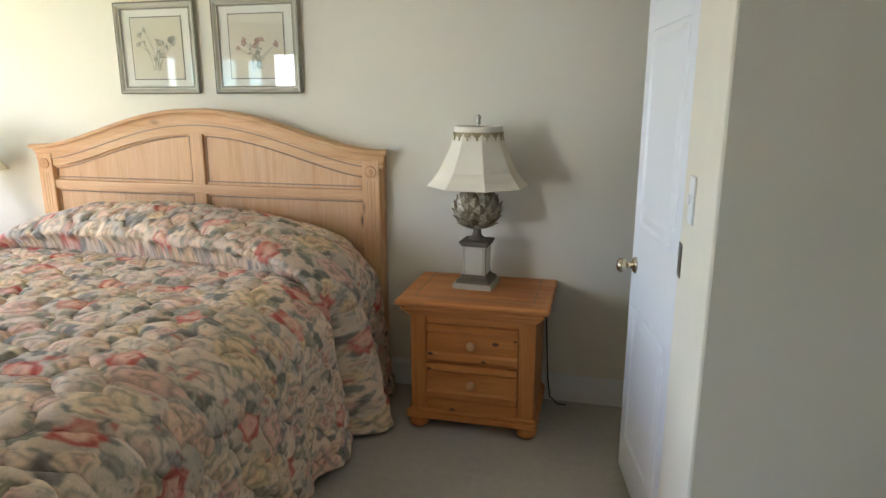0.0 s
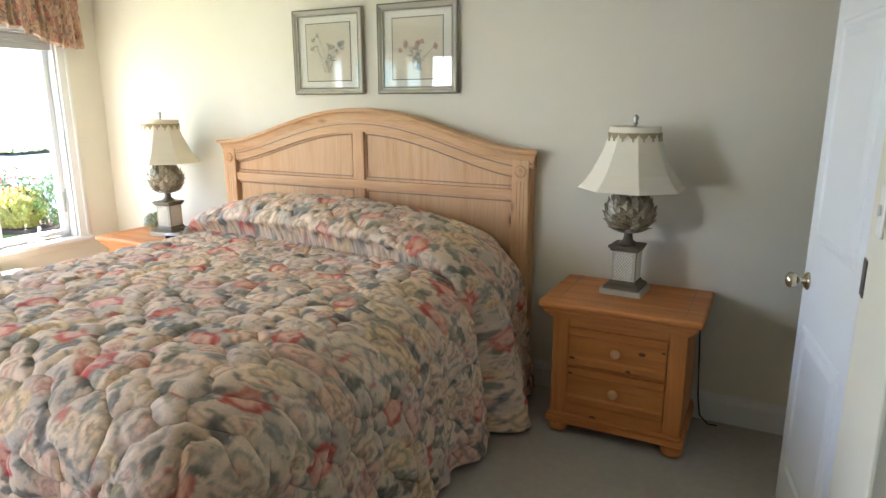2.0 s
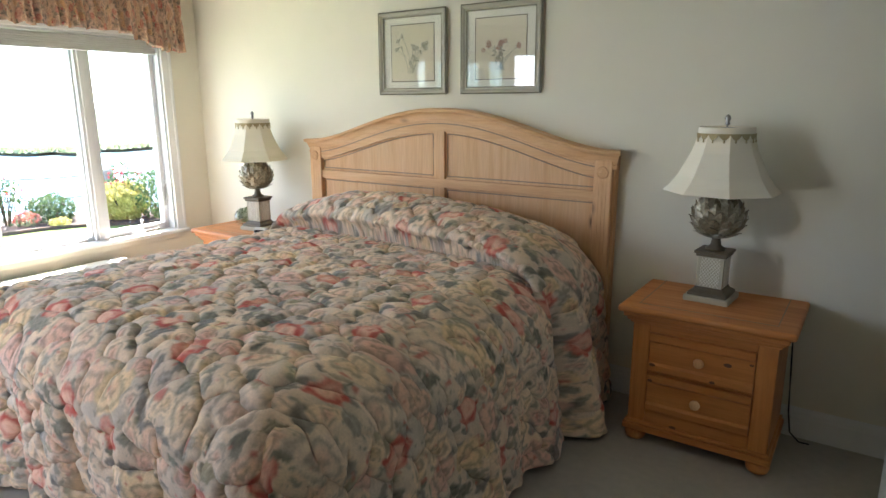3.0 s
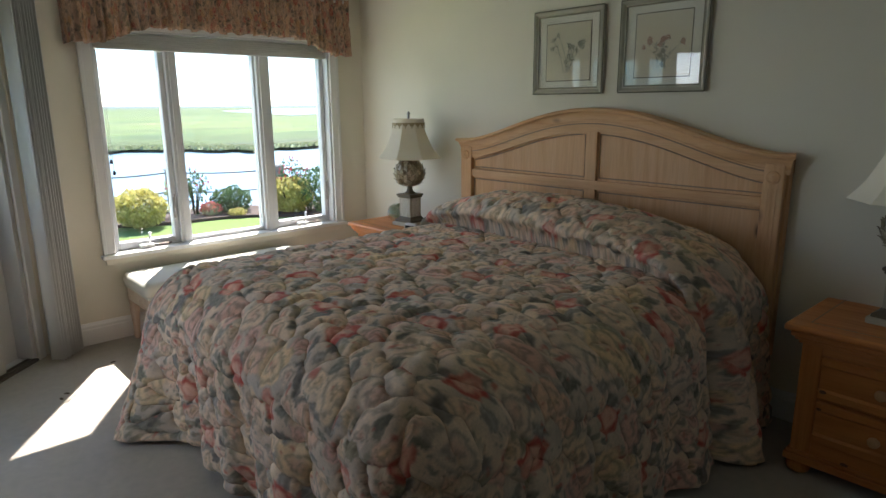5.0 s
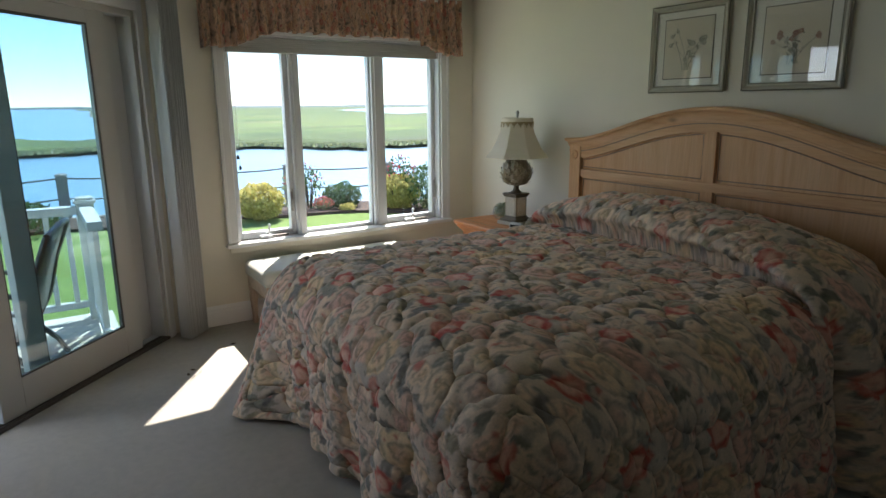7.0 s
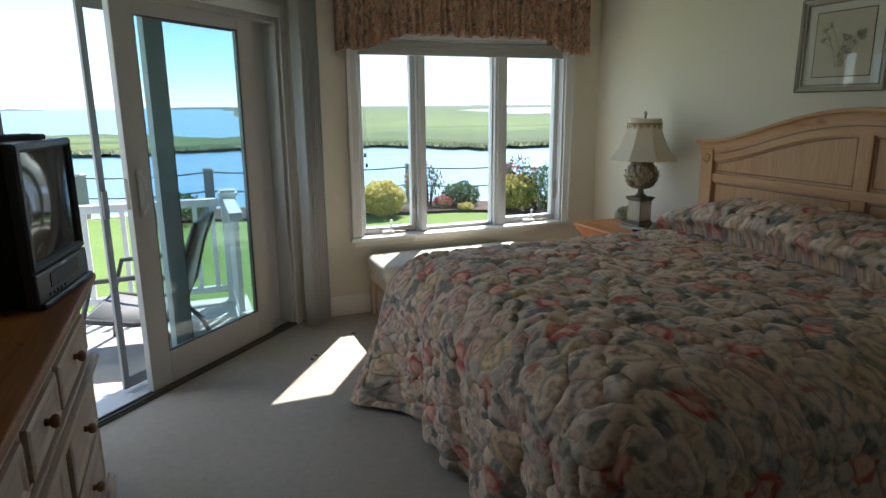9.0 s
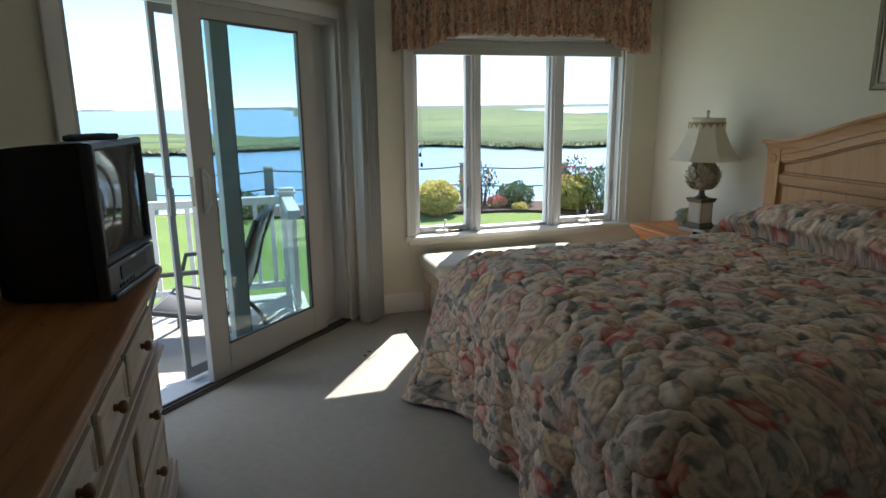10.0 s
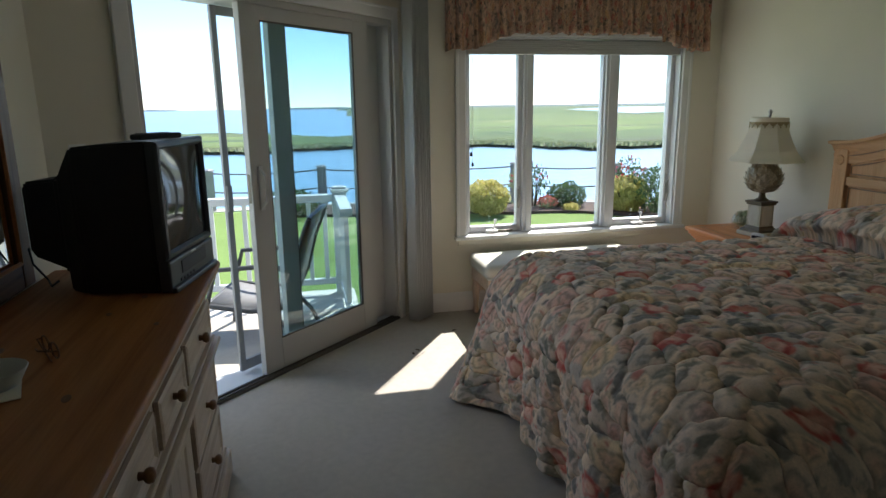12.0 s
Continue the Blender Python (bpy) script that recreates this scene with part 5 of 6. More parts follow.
def picture(x, label, seed, rosy):
    s = empty("framed_print", pose(x, YN - 0.002, 1.727), label, "picture", "prints above the headboard")
    w, h = 0.469, 0.452
    steps = ((0.0, 0.0), (0.0, 0.018), (0.006, 0.026), (0.012, 0.024), (0.022, 0.015), (0.030, 0.017), (0.036, 0.013))
    bm = bmesh.new()
    rings = []
    for i, o in steps:
        rings.append([bm.verts.new((sx * (w / 2 - i), -o, sz * (h / 2 - i))) for sx, sz in ((-1, -1), (1, -1), (1, 1), (-1, 1))])
    for p, q in zip(rings, rings[1:]):
        for i in range(4):
            bm.faces.new((p[i], p[(i + 1) % 4], q[(i + 1) % 4], q[i]))
    part("frame", bm, FRAMEM, s, "antique silver frame with dark outer line")
    bm = bmesh.new()
    for a in (-1, 1):
        rod((a * w / 2, -0.020, -h / 2), (a * w / 2, -0.020, h / 2), 0.004, 6, bm)
        rod((-w / 2, -0.020, a * h / 2), (w / 2, -0.020, a * h / 2), 0.004, 6, bm)
        rod((a * (w / 2 - 0.031), -0.016, -h / 2 + 0.031), (a * (w / 2 - 0.031), -0.016, h / 2 - 0.031), 0.002, 6, bm)
        rod((-w / 2 + 0.031, -0.016, a * (h / 2 - 0.031)), (w / 2 - 0.031, -0.016, a * (h / 2 - 0.031)), 0.002, 6, bm)
    part("frame_line", bm, FRAMED, s)
    part("mat_board", box(-w / 2 + 0.03, w / 2 - 0.03, -0.009, -0.004, -h / 2 + 0.03, h / 2 - 0.03), MATB, s)
    aw, ah = 0.148, 0.152
    part("mat_line", box(-aw - 0.005, aw + 0.005, -0.0102, -0.009, -ah - 0.005, ah + 0.005), FRAMED, s)
    part("print", box(-aw, aw, -0.0112, -0.0102, -ah, ah), PAPER, s, "faded flower print")
    rnd = random.Random(seed)
    bm, bf = bmesh.new(), bmesh.new()
    for k in range(9):
        x0 = rnd.uniform(-0.03, 0.03)
        x1, z1 = rnd.uniform(-0.115, 0.115), rnd.uniform(-0.01, 0.105)
        pts = [(x0 + (x1 - x0) * t ** 1.6, -0.0118, -0.11 + (z1 + 0.11) * t) for t in (0, 0.25, 0.5, 0.75, 1.0)]
        for a, b in zip(pts, pts[1:]):
            bm.faces.new([bm.verts.new(v) for v in ((a[0] - 0.0016, a[1], a[2]), (a[0] + 0.0016, a[1], a[2]), (b[0] + 0.0012, b[1], b[2]), (b[0] - 0.0012, b[1], b[2]))])
        for _ in range(5):
            c = pts[rnd.randint(1, 4)]
            ang, ln = rnd.uniform(0, 6.28), rnd.uniform(0.014, 0.03)
            dx, dz = math.cos(ang) * ln, math.sin(ang) * ln
            bm.faces.new([bm.verts.new(v) for v in ((c[0], -0.0119, c[2]), (c[0] + dx * 0.5 - dz * 0.2, -0.0119, c[2] + dz * 0.5 + dx * 0.2), (c[0] + dx, -0.0119, c[2] + dz), (c[0] + dx * 0.5 + dz * 0.2, -0.0119, c[2] + dz * 0.5 - dx * 0.2))])
        for j in range(7):
            ang, q = 2 * math.pi * j / 7, rnd.uniform(0.010, 0.017)
            c = pts[-1]
            bf.faces.new([bf.verts.new((c[0] + math.cos(ang + e) * q * m, -0.0121 - 0.0001 * j, c[2] + math.sin(ang + e) * q * m)) for e, m in ((-0.5, 0.3), (-0.25, 1), (0.25, 1), (0.5, 0.3))])
    part("stems_and_leaves", bm, INKG, s)
    part("blossoms", bf, INKR if rosy else INKG, s)
    g = part("picture_glass", box(-w / 2 + 0.034, w / 2 - 0.034, -0.0150, -0.0135, -h / 2 + 0.034, h / 2 - 0.034), PICGLASS, s)
    g.visible_shadow = False


picture(-2.246, "framed grey botanical print in antique silver frame", 3, False)
picture(-1.677, "framed rose botanical print in antique silver frame", 8, True)

# ---- bench under the window ----


def bench():
    s = empty("bench", pose(-3.975, 1.63, 0), "low upholstered bench with ivory damask lid under the window", "bench")
    bm = box(-0.225, 0.225, -0.585, 0.585, 0.345, 0.440, 0.045, 5)
    for v in bm.verts:
        if v.co.z > 0.40:
            v.co.z += 0.016 * (1 - (v.co.x / 0.23) ** 2) * (1 - (v.co.y / 0.6) ** 2)
    part("cushion", bm, CUSHION, s, "ivory damask padded seat", True)
    part("piping", tube([(x, y, 0.352) for x, y in ((-0.222, -0.57), (0.222, -0.57), (0.222, 0.57), (-0.222, 0.57), (-0.222, -0.57))], 0.006, 6), CUSHION, s)
    part("apron", box(-0.205, 0.205, -0.565, 0.565, 0.26, 0.342, 0.004), WASH[1], s)
    for x in (-0.18, 0.18):
        for y in (-0.54, 0.54):
            part("leg", lathe([(0.016, 0), (0.022, 0.02), (0.018, 0.06), (0.024, 0.14), (0.030, 0.20), (0.024, 0.225), (0.032, 0.26)], 16, (x, y, 0)), WASH[2], s, "", True)


bench()

# ---- dresser, mirror, television ----
DRF, DRX = -0.445, -2.43


KNOB = wood("dark_knob_pine", (0.30, 0.15, 0.06), (0.24, 0.11, 0.04), (0.16, 0.07, 0.025), 1, 0.4, False)


def dresser():
    s = empty("dresser", None, "long pine dresser with honey top and whitewashed drawer fronts", "dresser")
    x0, x1, yb, h = DRX, -0.62, -0.955, 0.885
    part("top", box(x0 - 0.035, x1 + 0.035, yb - 0.01, DRF + 0.055, h - 0.026, h, 0.008, 3), DTOP, s, "knotty honey pine top")
    bm = bmesh.new()
    for o, z0, z1 in ((0.044, h - 0.050, h - 0.026), (0.030, h - 0.074, h - 0.050), (0.016, h - 0.100, h - 0.074)):
        box(x0 - o * 0.7, x1 + o * 0.7, yb, DRF + o, z0, z1, 0.007, 2, bm=bm)
    part("cove_moulding", bm, WASH[0], s)
    part("carcass", box(x0, x1, yb, DRF - 0.004, 0.09, h - 0.06, 0.003), WASH[2], s)
    bm = box(x0 - 0.012, x1 + 0.012, DRF - 0.02, DRF + 0.034, 0.572, 0.592, 0.007, 3)
    box(x0 - 0.006, x1 + 0.006, DRF - 0.02, DRF + 0.022, 0.553, 0.572, 0.006, 2, bm=bm)
    box(x0 - 0.004, x1 + 0.004, DRF - 0.02, DRF + 0.014, 0.592, 0.604, 0.004, 2, bm=bm)
    part("waist_moulding", bm, WASH[0], s)
    bm = box(x0 - 0.03, x1 + 0.03, yb, DRF + 0.030, 0.0, 0.100, 0.006)
    box(x0 - 0.016, x1 + 0.016, yb, DRF + 0.016, 0.100, 0.120, 0.006, bm=bm)
    part("plinth", bm, WASH[0], s)
    fronts = [(a, b, 0.625, 0.755, True) for a, b in ((-2.395, -1.905), (-1.865, -1.525), (-1.475, -1.135), (-1.095, -0.655))]
    for a, b in ((-2.395, -1.910), (-1.140, -0.655)):
        fronts += [(a, b, 0.345, 0.535, True), (a, b, 0.130, 0.325, True)]
    fronts += [(-1.773, -1.530, 0.130, 0.535, False), (-1.520, -1.277, 0.130, 0.535, False)]
    for a, b, z0, z1, drawer in fronts:
        part("drawer_gap", box(a - 0.006, b + 0.006, DRF - 0.004, DRF - 0.0015, z0 - 0.006, z1 + 0.006), GROOVE, s)
        bm = bmesh.new()
        rings = []
        for i, o in ((0, 0.0), (0, 0.010), (0.010, 0.014), (0.022, 0.014), (0.034, 0.009)):
            rings.append([bm.verts.new(p) for p in ((a + i, DRF - 0.002 + o, z0 + i), (b - i, DRF - 0.002 + o, z0 + i), (b - i, DRF - 0.002 + o, z1 - i), (a + i, DRF - 0.002 + o, z1 - i))])
        for p, q in zip(rings, rings[1:]):
            for k in range(4):
                bm.faces.new((p[k], p[(k + 1) % 4], q[(k + 1) % 4], q[k]))
        bm.faces.new(rings[-1])
        dr = part("drawer" if drawer else "cupboard_door", bm, WASH[0 if drawer else 2], s)
        k = part("knob", knob_mesh(0.018), KNOB, dr, "turned dark pine knob", True)
        k.matrix_basis = pose((a + b) / 2 if drawer else (b - 0.03 if a < -1.6 else a + 0.03), DRF + 0.007, (z0 + z1) / 2, -90, 0, 0)
    for kx, ky, kr in ((-2.02, -0.56, 0.012), (-1.86, -0.62, 0.010), (-1.62, -0.80, 0.014), (-1.30, -0.55, 0.012), (-1.18, -0.72, 0.010), (-1.74, -0.47, 0.009)):
        o = part("knot", lathe([(kr, 0), (kr * 0.8, 0.0005), (0.0, 0.0006)], 14), DARKWOOD[0], s, "dark pine knot")
        o.matrix_basis = pose(kx, ky, h, 0, 0, 12) @ Matrix.Diagonal((1.7, 0.8, 1, 1))
    return s


dresser()


def mirror():
    s = empty("dresser_mirror", None, "wood-framed mirror standing on the dresser against the wall", "mirror")
    x0, x1, z0, z1, y = -2.29, -1.05, 0.887, 1.95, -0.985
    f = 0.085
    for a, b, c, d, m in ((x0, x0 + f, z0, z1, 2), (x1 - f, x1, z0, z1, 2), (x0 + f, x1 - f, z0, z0 + f, 0), (x0 + f, x1 - f, z1 - f, z1, 0)):
        part("frame", box(a, b, y, y + 0.028, c, d, 0.008, 3), DARKWOOD[m], s)
    part("inner_bead", tube([(p, y + 0.026, q) for p, q in ((x0 + f, z0 + f), (x1 - f, z0 + f), (x1 - f, z1 - f), (x0 + f, z1 - f), (x0 + f, z0 + f))], 0.007, 6), HONEY[0], s)
    part("mirror_glass", box(x0 + f - 0.004, x1 - f + 0.004, y + 0.006, y + 0.012, z0 + f - 0.004, z1 - f + 0.004), MIRROR, s)


mirror()


def television():
    """A picture-tube set: front at y = 0, its left front foot at x = 0, screen towards +y."""
    s = empty("television", pose(-2.212, -0.445, 0.8865, 0, 0, 169), "black picture-tube television on the dresser", "television")
    w, h = 0.40, 0.470
    outline = lambda y, sx, z0, z1: [(-w / 2 * sx, y, z0), (w / 2 * sx, y, z0), (w / 2 * sx, y, z1), (-w / 2 * sx, y, z1)]
    bm = bmesh.new()
    rings = []
    for y, sx, z0, z1 in ((0.030, 1.0, 0.004, h), (0.20, 0.985, 0.004, h - 0.008), (0.262, 0.96, 0.004, h - 0.015), (0.325, 0.80, 0.006, h - 0.105), (0.33, 0.78, 0.075, h - 0.110), (0.44, 0.70, 0.115, h - 0.120), (0.45, 0.66, 0.13, h - 0.135)):
        rings.append([bm.verts.new(p) for p in outline(y, sx, z0, z1)])
    for p, q in zip(rings, rings[1:]):
        for i in range(4):
            bm.faces.new((p[i], p[(i + 1) % 4], q[(i + 1) % 4], q[i]))
    bm.faces.new(rings[0][::-1])
    bm.faces.new(rings[-1])
    bmesh.ops.bevel(bm, geom=bm.edges[:], offset=0.008, segments=2, affect="EDGES")
    part("cabinet", bm, BLACKP, s)
    bm = bmesh.new()
    rings = []
    for i, y in ((0.0, 0.030), (0.0, 0.004), (0.006, -0.004), (0.018, -0.006), (0.026, 0.004)):
        rings.append([bm.verts.new((sx * (w / 2 - i), y, (0.105 if sz < 0 else h) - sz * i)) for sx, sz in ((-1, -1), (1, -1), (1, 1), (-1, 1))])
    for p, q in zip(rings, rings[1:]):
        for i in range(4):
            bm.faces.new((p[i], p[(i + 1) % 4], q[(i + 1) % 4], q[i]))
    part("bezel", bm, GREYP, s, "dark grey bezel")
    bm = bmesh.new()
    nx, nz = 16, 14
    x0, x1, z0, z1 = -w / 2 + 0.026, w / 2 - 0.026, 0.131, h - 0.026
    g = [[bm.verts.new((x0 + (x1 - x0) * i / nx, 0.006 - 0.014 * (1 - (2 * i / nx - 1) ** 2) * (1 - (2 * k / nz - 1) ** 2), z0 + (z1 - z0) * k / nz)) for k in range(nz + 1)] for i in range(nx + 1)]
    for i in range(nx):
        for k in range(nz):
            bm.faces.new((g[i][k], g[i + 1][k], g[i + 1][k + 1], g[i][k + 1]))
    part("screen", bm, SCREEN, s, "curved dark glass screen", True)
    bm = box(-w / 2, w / 2, -0.006, 0.030, 0.004, 0.104, 0.008, 3)
    box(-w / 2 + 0.006, w / 2 - 0.006, -0.020, 0.0, 0.0, 0.020, 0.006, 2, bm=bm)
    chin = part("control_panel", bm, GREYP, s)
    part("cassette_flap", box(-0.11, 0.11, -0.009, -0.005, 0.045, 0.088, 0.002), BLACKP, chin)
    for k in range(5):
        part("button", box(-0.13 + 0.028 * k, -0.112 + 0.028 * k, -0.011, -0.006, 0.024, 0.034, 0.002), GREYP, chin)
    part("badge", box(-0.022, 0.022, -0.0075, -0.0055, 0.093, 0.1, 0.001), LIGHTP, chin)
    return s


television()
bm = box(-0.025, 0.025, -0.085, 0.085, 0, 0.018, 0.007, 3)
rc = tagged(part("remote_control", bm, BLACKP), "black remote control lying on the television", "remote control")
rc.matrix_basis = pose(-2.19, -0.51, 1.3575, 0, 0, 55)
for r in range(6):
    for c in range(3):
        part("button", box(-0.016 + 0.012 * c, -0.009 + 0.012 * c, -0.07 + 0.02 * r, -0.06 + 0.02 * r, 0.0175, 0.0205, 0.001), GREYP, rc)
tagged(part("television_cable", tube([(-2.20, -0.93, 1.02), (-2.24, -0.94, 0.96), (-2.26, -0.91, 0.90), (-2.20, -0.88, 0.892), (-2.15, -0.84, 0.92)], 0.0035, 6), BLACKP), "black cable behind the television", "cable")


def eyeglasses():
    s = empty("eyeglasses", pose(-1.56, -0.665, 0.8875, 0, 0, 35), "dark-framed eyeglasses lying folded on the dresser", "eyeglasses")
    for cx in (-0.034, 0.034):
        pts = [(cx + 0.027 * math.cos(a), 0.0, 0.020 + 0.018 * math.sin(a)) for a in [2 * math.pi * i / 20 for i in range(21)]]
        part("rim", tube(pts, 0.0022, 6), DARKWOOD[0], s)
    part("bridge", tube([(-0.008, 0, 0.026), (0, 0, 0.030), (0.008, 0, 0.026)], 0.002, 6), DARKWOOD[0], s)
    for sx in (-1, 1):
        part("temple", tube([(sx * 0.062, 0, 0.026), (sx * 0.060, -0.010, 0.026), (-sx * 0.02, -0.018 - 0.004 * sx, 0.010), (-sx * 0.06, -0.016, 0.003)], 0.002, 6), DARKWOOD[0], s)


eyeglasses()
bowl = empty("paper_tray", pose(-1.385, -0.715, 0.8865, 0, 0, 20), "small white dish with folded papers on the dresser", "dish")
part("dish", lathe([(0.040, 0), (0.050, 0.006), (0.068, 0.040), (0.065, 0.042), (0.047, 0.010), (0.0, 0.008)], 28), LIGHTP, bowl, "", True)
part("paper", prism([(-0.10, 0.0005), (0.09, 0.0005), (0.09, 0.003), (-0.10, 0.006)], -0.12, 0.05), MATB, bowl)

for k, (x, y) in enumerate(((-3.50, 0.52), (-3.55, 0.555), (-3.83, 0.85))):
    o = tagged(part("leaf_bit", lathe([(0.004, 0), (0.011, 0.002), (0.008, 0.005), (0.0, 0.006)], 7), STEM), "dark crumb of dried leaf on the carpet", "leaf bit", "crumbs on the carpet")
    o.matrix_basis = pose(x, y, 0.001, 0, 0, 50 * k) @ Matrix.Diagonal((1.6, 0.8, 1, 1))
# ---- outside: deck, garden, creek and marsh ----
ZD, ZL, ZW = -0.115, -0.42, -2.05


def clump(name, m, rx, ry, rz, count, size, leaf, label, category, seed, blossoms=None, stem=True, leggy=0.0):
    """A shrub: short woody stems and a crown of many small leaves."""
    s = empty(name, m, label, category)
    rnd = random.Random(seed)
    verts, faces, vb, fb = [], [], [], []

    def leaf_at(c, q, ln, vs, fs):
        k = len(vs)
        vs.extend(tuple(c + q @ Vector(v)) for v in ((-ln, 0, 0), (0, -ln * 0.5, ln * 0.12), (ln, 0, 0), (0, ln * 0.5, ln * 0.12)))
        fs.append((k, k + 1, k + 2, k + 3))

    for _ in range(count):
        d = Vector((rnd.gauss(0, 1), rnd.gauss(0, 1), rnd.gauss(0, 1))).normalized()
        lump = 1 + 0.22 * noise.noise(d * 2.3 + Vector((seed, 0, 0))) + 0.10 * noise.noise(d * 6 + Vector((0, seed, 0)))
        rad = lump * (1 - 0.55 * rnd.random() ** 2.2)
        c = Vector((d.x * rx * rad, d.y * ry * rad, rz + d.z * rz * rad))
        if leggy and c.z < rz * 0.9 and rnd.random() < leggy:
            continue
        if c.z < 0.02:
            continue
        q = Euler((rnd.random() * 6.3, rnd.random() * 6.3, rnd.random() * 6.3)).to_matrix()
        if blossoms and d.z > blossoms[2] and rad > 0.8 and rnd.random() < blossoms[1]:
            for _ in range(5):
                q2 = Euler((rnd.random() * 6.3, rnd.random() * 6.3, rnd.random() * 6.3)).to_matrix()
                leaf_at(c * 1.03, q2, blossoms[3], vb, fb)
        else:
            leaf_at(c, q, size * rnd.uniform(0.7, 1.3), verts, faces)
    for nm, vs, fs, mt in (("crown", verts, faces, leaf), ("blossoms", vb, fb, blossoms[0] if blossoms else leaf)):
        if fs:
            me = bpy.data.meshes.new(nm)
            me.from_pydata(vs, [], fs)
            me.materials.append(mt)
            o = new(nm, me)
            o.parent = s
    if stem:
        bm = bmesh.new()
        for k in range(7):
            a = rnd.random() * 6.3
            tube([(0.02 * math.cos(a), 0.02 * math.sin(a), -0.04), (rx * 0.3 * math.cos(a), ry * 0.3 * math.sin(a), rz * 0.7), (rx * 0.6 * math.cos(a), ry * 0.6 * math.sin(a), rz * 1.4)], 0.010, 5, bm)
        part("stems", bm, STEM, s)
    return s


def at(heading, dist, z):
    a = radians(heading)
    return pose(-dist * math.sin(a), dist * math.cos(a), z)


def terrain():
    """One sheet: lawn, bulkhead edge, creek bed, marsh with winding channels, far shore."""
    na, rs = 420, []
    r = 0.6
    while r < 3600:
        rs.append(r)
        r *= 1.06 if r < 9 else 1.027
    verts, faces = [], []
    for r in rs:
        for i in range(na + 1):
            hd = -90 + 360 * i / na
            a = radians(hd)
            x, y = -r * math.sin(a), r * math.cos(a)
            edge = 12.9 + 0.3 * math.sin(hd * 0.2)
            bank = 53 + 5 * noise.noise((hd * 0.10, 0, 1)) + 2.2 * noise.noise((hd * 0.6, 3, 0))
            if r < edge or not 22 < hd < 158:
                z = ZL - 0.008 * (min(r, edge) - 3)
            elif r < edge + 0.5:
                z = ZL - 3.2
            elif r < bank:
                z = ZW - 1.2
            else:
                h = noise.noise((x * 0.02, y * 0.02, 4)) + 0.5 * noise.noise((x * 0.06, y * 0.06, 9))
                z = ZW + 0.55 + 0.14 * h + 0.10 * noise.noise((x * 0.4, y * 0.4, 2))
                ease = min(1.0, (r - bank) / 2.2)
                z = ZW - 0.4 + (z - ZW + 0.4) * ease
                if hd > 82.5:
                    far = 78 + 14 * noise.noise((hd * 0.12, 8, 0)) + max(0, hd - 92) * 1.4
                    shore = 255 + 60 * noise.noise((hd * 0.15, 2, 0)) + max(0, hd - 86) * 900
                    if far < r < shore:
                        z = ZW - 1.0
                elif hd < 67 and 240 + 25 * noise.noise((hd * 0.5, 0, 0)) + max(0, hd - 62) * 40 < r < 900 - max(0, hd - 61) * 75:
                    z = ZW - 1.0
                elif h < -0.62 and r > 70:
                    z = ZW - 0.5
                if r > 1500:
                    z = ZW + (5.0 + 3 * noise.noise((hd * 1.3, 0, 5))) * min(1, (r - 1500) / 700) if hd < 92 or noise.noise((hd * 0.4, 6, 0)) > 0.1 else ZW - 1
            verts.append((x, y, z))
    w = na + 1
    for k in range(len(rs) - 1):
        for i in range(na):
            q = k * w + i
            faces.append((q, q + 1, q + w + 1, q + w))
    me = bpy.data.meshes.new("ground")
    me.from_pydata(verts, [], faces)
    me.polygons.foreach_set("use_smooth", np.ones(len(me.polygons), dtype=bool))
    me.materials.append(LAND)
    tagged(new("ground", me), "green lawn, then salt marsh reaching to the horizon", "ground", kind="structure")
    bm = bmesh.new()
    for q in ((-4500, -4500), (-10, -4500), (-10, 4500), (-4500, 4500)):
        bm.verts.new((*q, ZW))
    bm.faces.new(bm.verts)
    tagged(part("water", bm, WATER), "rippled blue tidal creek", "water", kind="structure")


terrain()


def garden_bed():
    bm = bmesh.new()
    inner, outer = [], []
    for i in range(41):
        hd = 50 + 45 * i / 40
        for lst, r in ((inner, 11.45 + 0.12 * math.sin(hd * 0.5)), (outer, 12.75)):
            m = at(hd, r, ZL - 0.008 * (r - 3) + 0.02).translation
            lst.append((m, m + Vector((0, 0, 0.03))))
    top = [[bm.verts.new(b) for _, b in lst] for lst in (inner, outer)]
    low = [bm.verts.new(a - Vector((0, 0, 0.03))) for a, _ in inner]
    for i in range(40):
        bm.faces.new((top[0][i], top[0][i + 1], top[1][i + 1], top[1][i]))
        bm.faces.new((low[i], low[i + 1], top[0][i + 1], top[0][i]))
    tagged(part("planting_bed", bm, MULCH), "dark mulched planting bed along the bulkhead", "planting bed", kind="structure")
    bm = bmesh.new()
    for i in range(40):
        h0, h1 = 40 + 90 * i / 40, 40 + 90 * (i + 0.96) / 40
        a, b = at(h0, 13.0, -0.49).translation, at(h1, 13.0, -0.49).translation
        n2 = Vector((a.x, a.y, 0)).normalized() * 0.16
        p = [a - n2, b - n2, b + n2, a + n2]
        lo = [bm.verts.new(v - Vector((0, 0, 0.10))) for v in p]
        hi = [bm.verts.new(v) for v in p]
        bm.faces.new(hi)
        for k in range(4):
            bm.faces.new((lo[k], lo[(k + 1) % 4], hi[(k + 1) % 4], hi[k]))
    tagged(part("bulkhead_cap", bm, BULK), "pale timber cap along the creek bulkhead", "bulkhead", kind="structure")


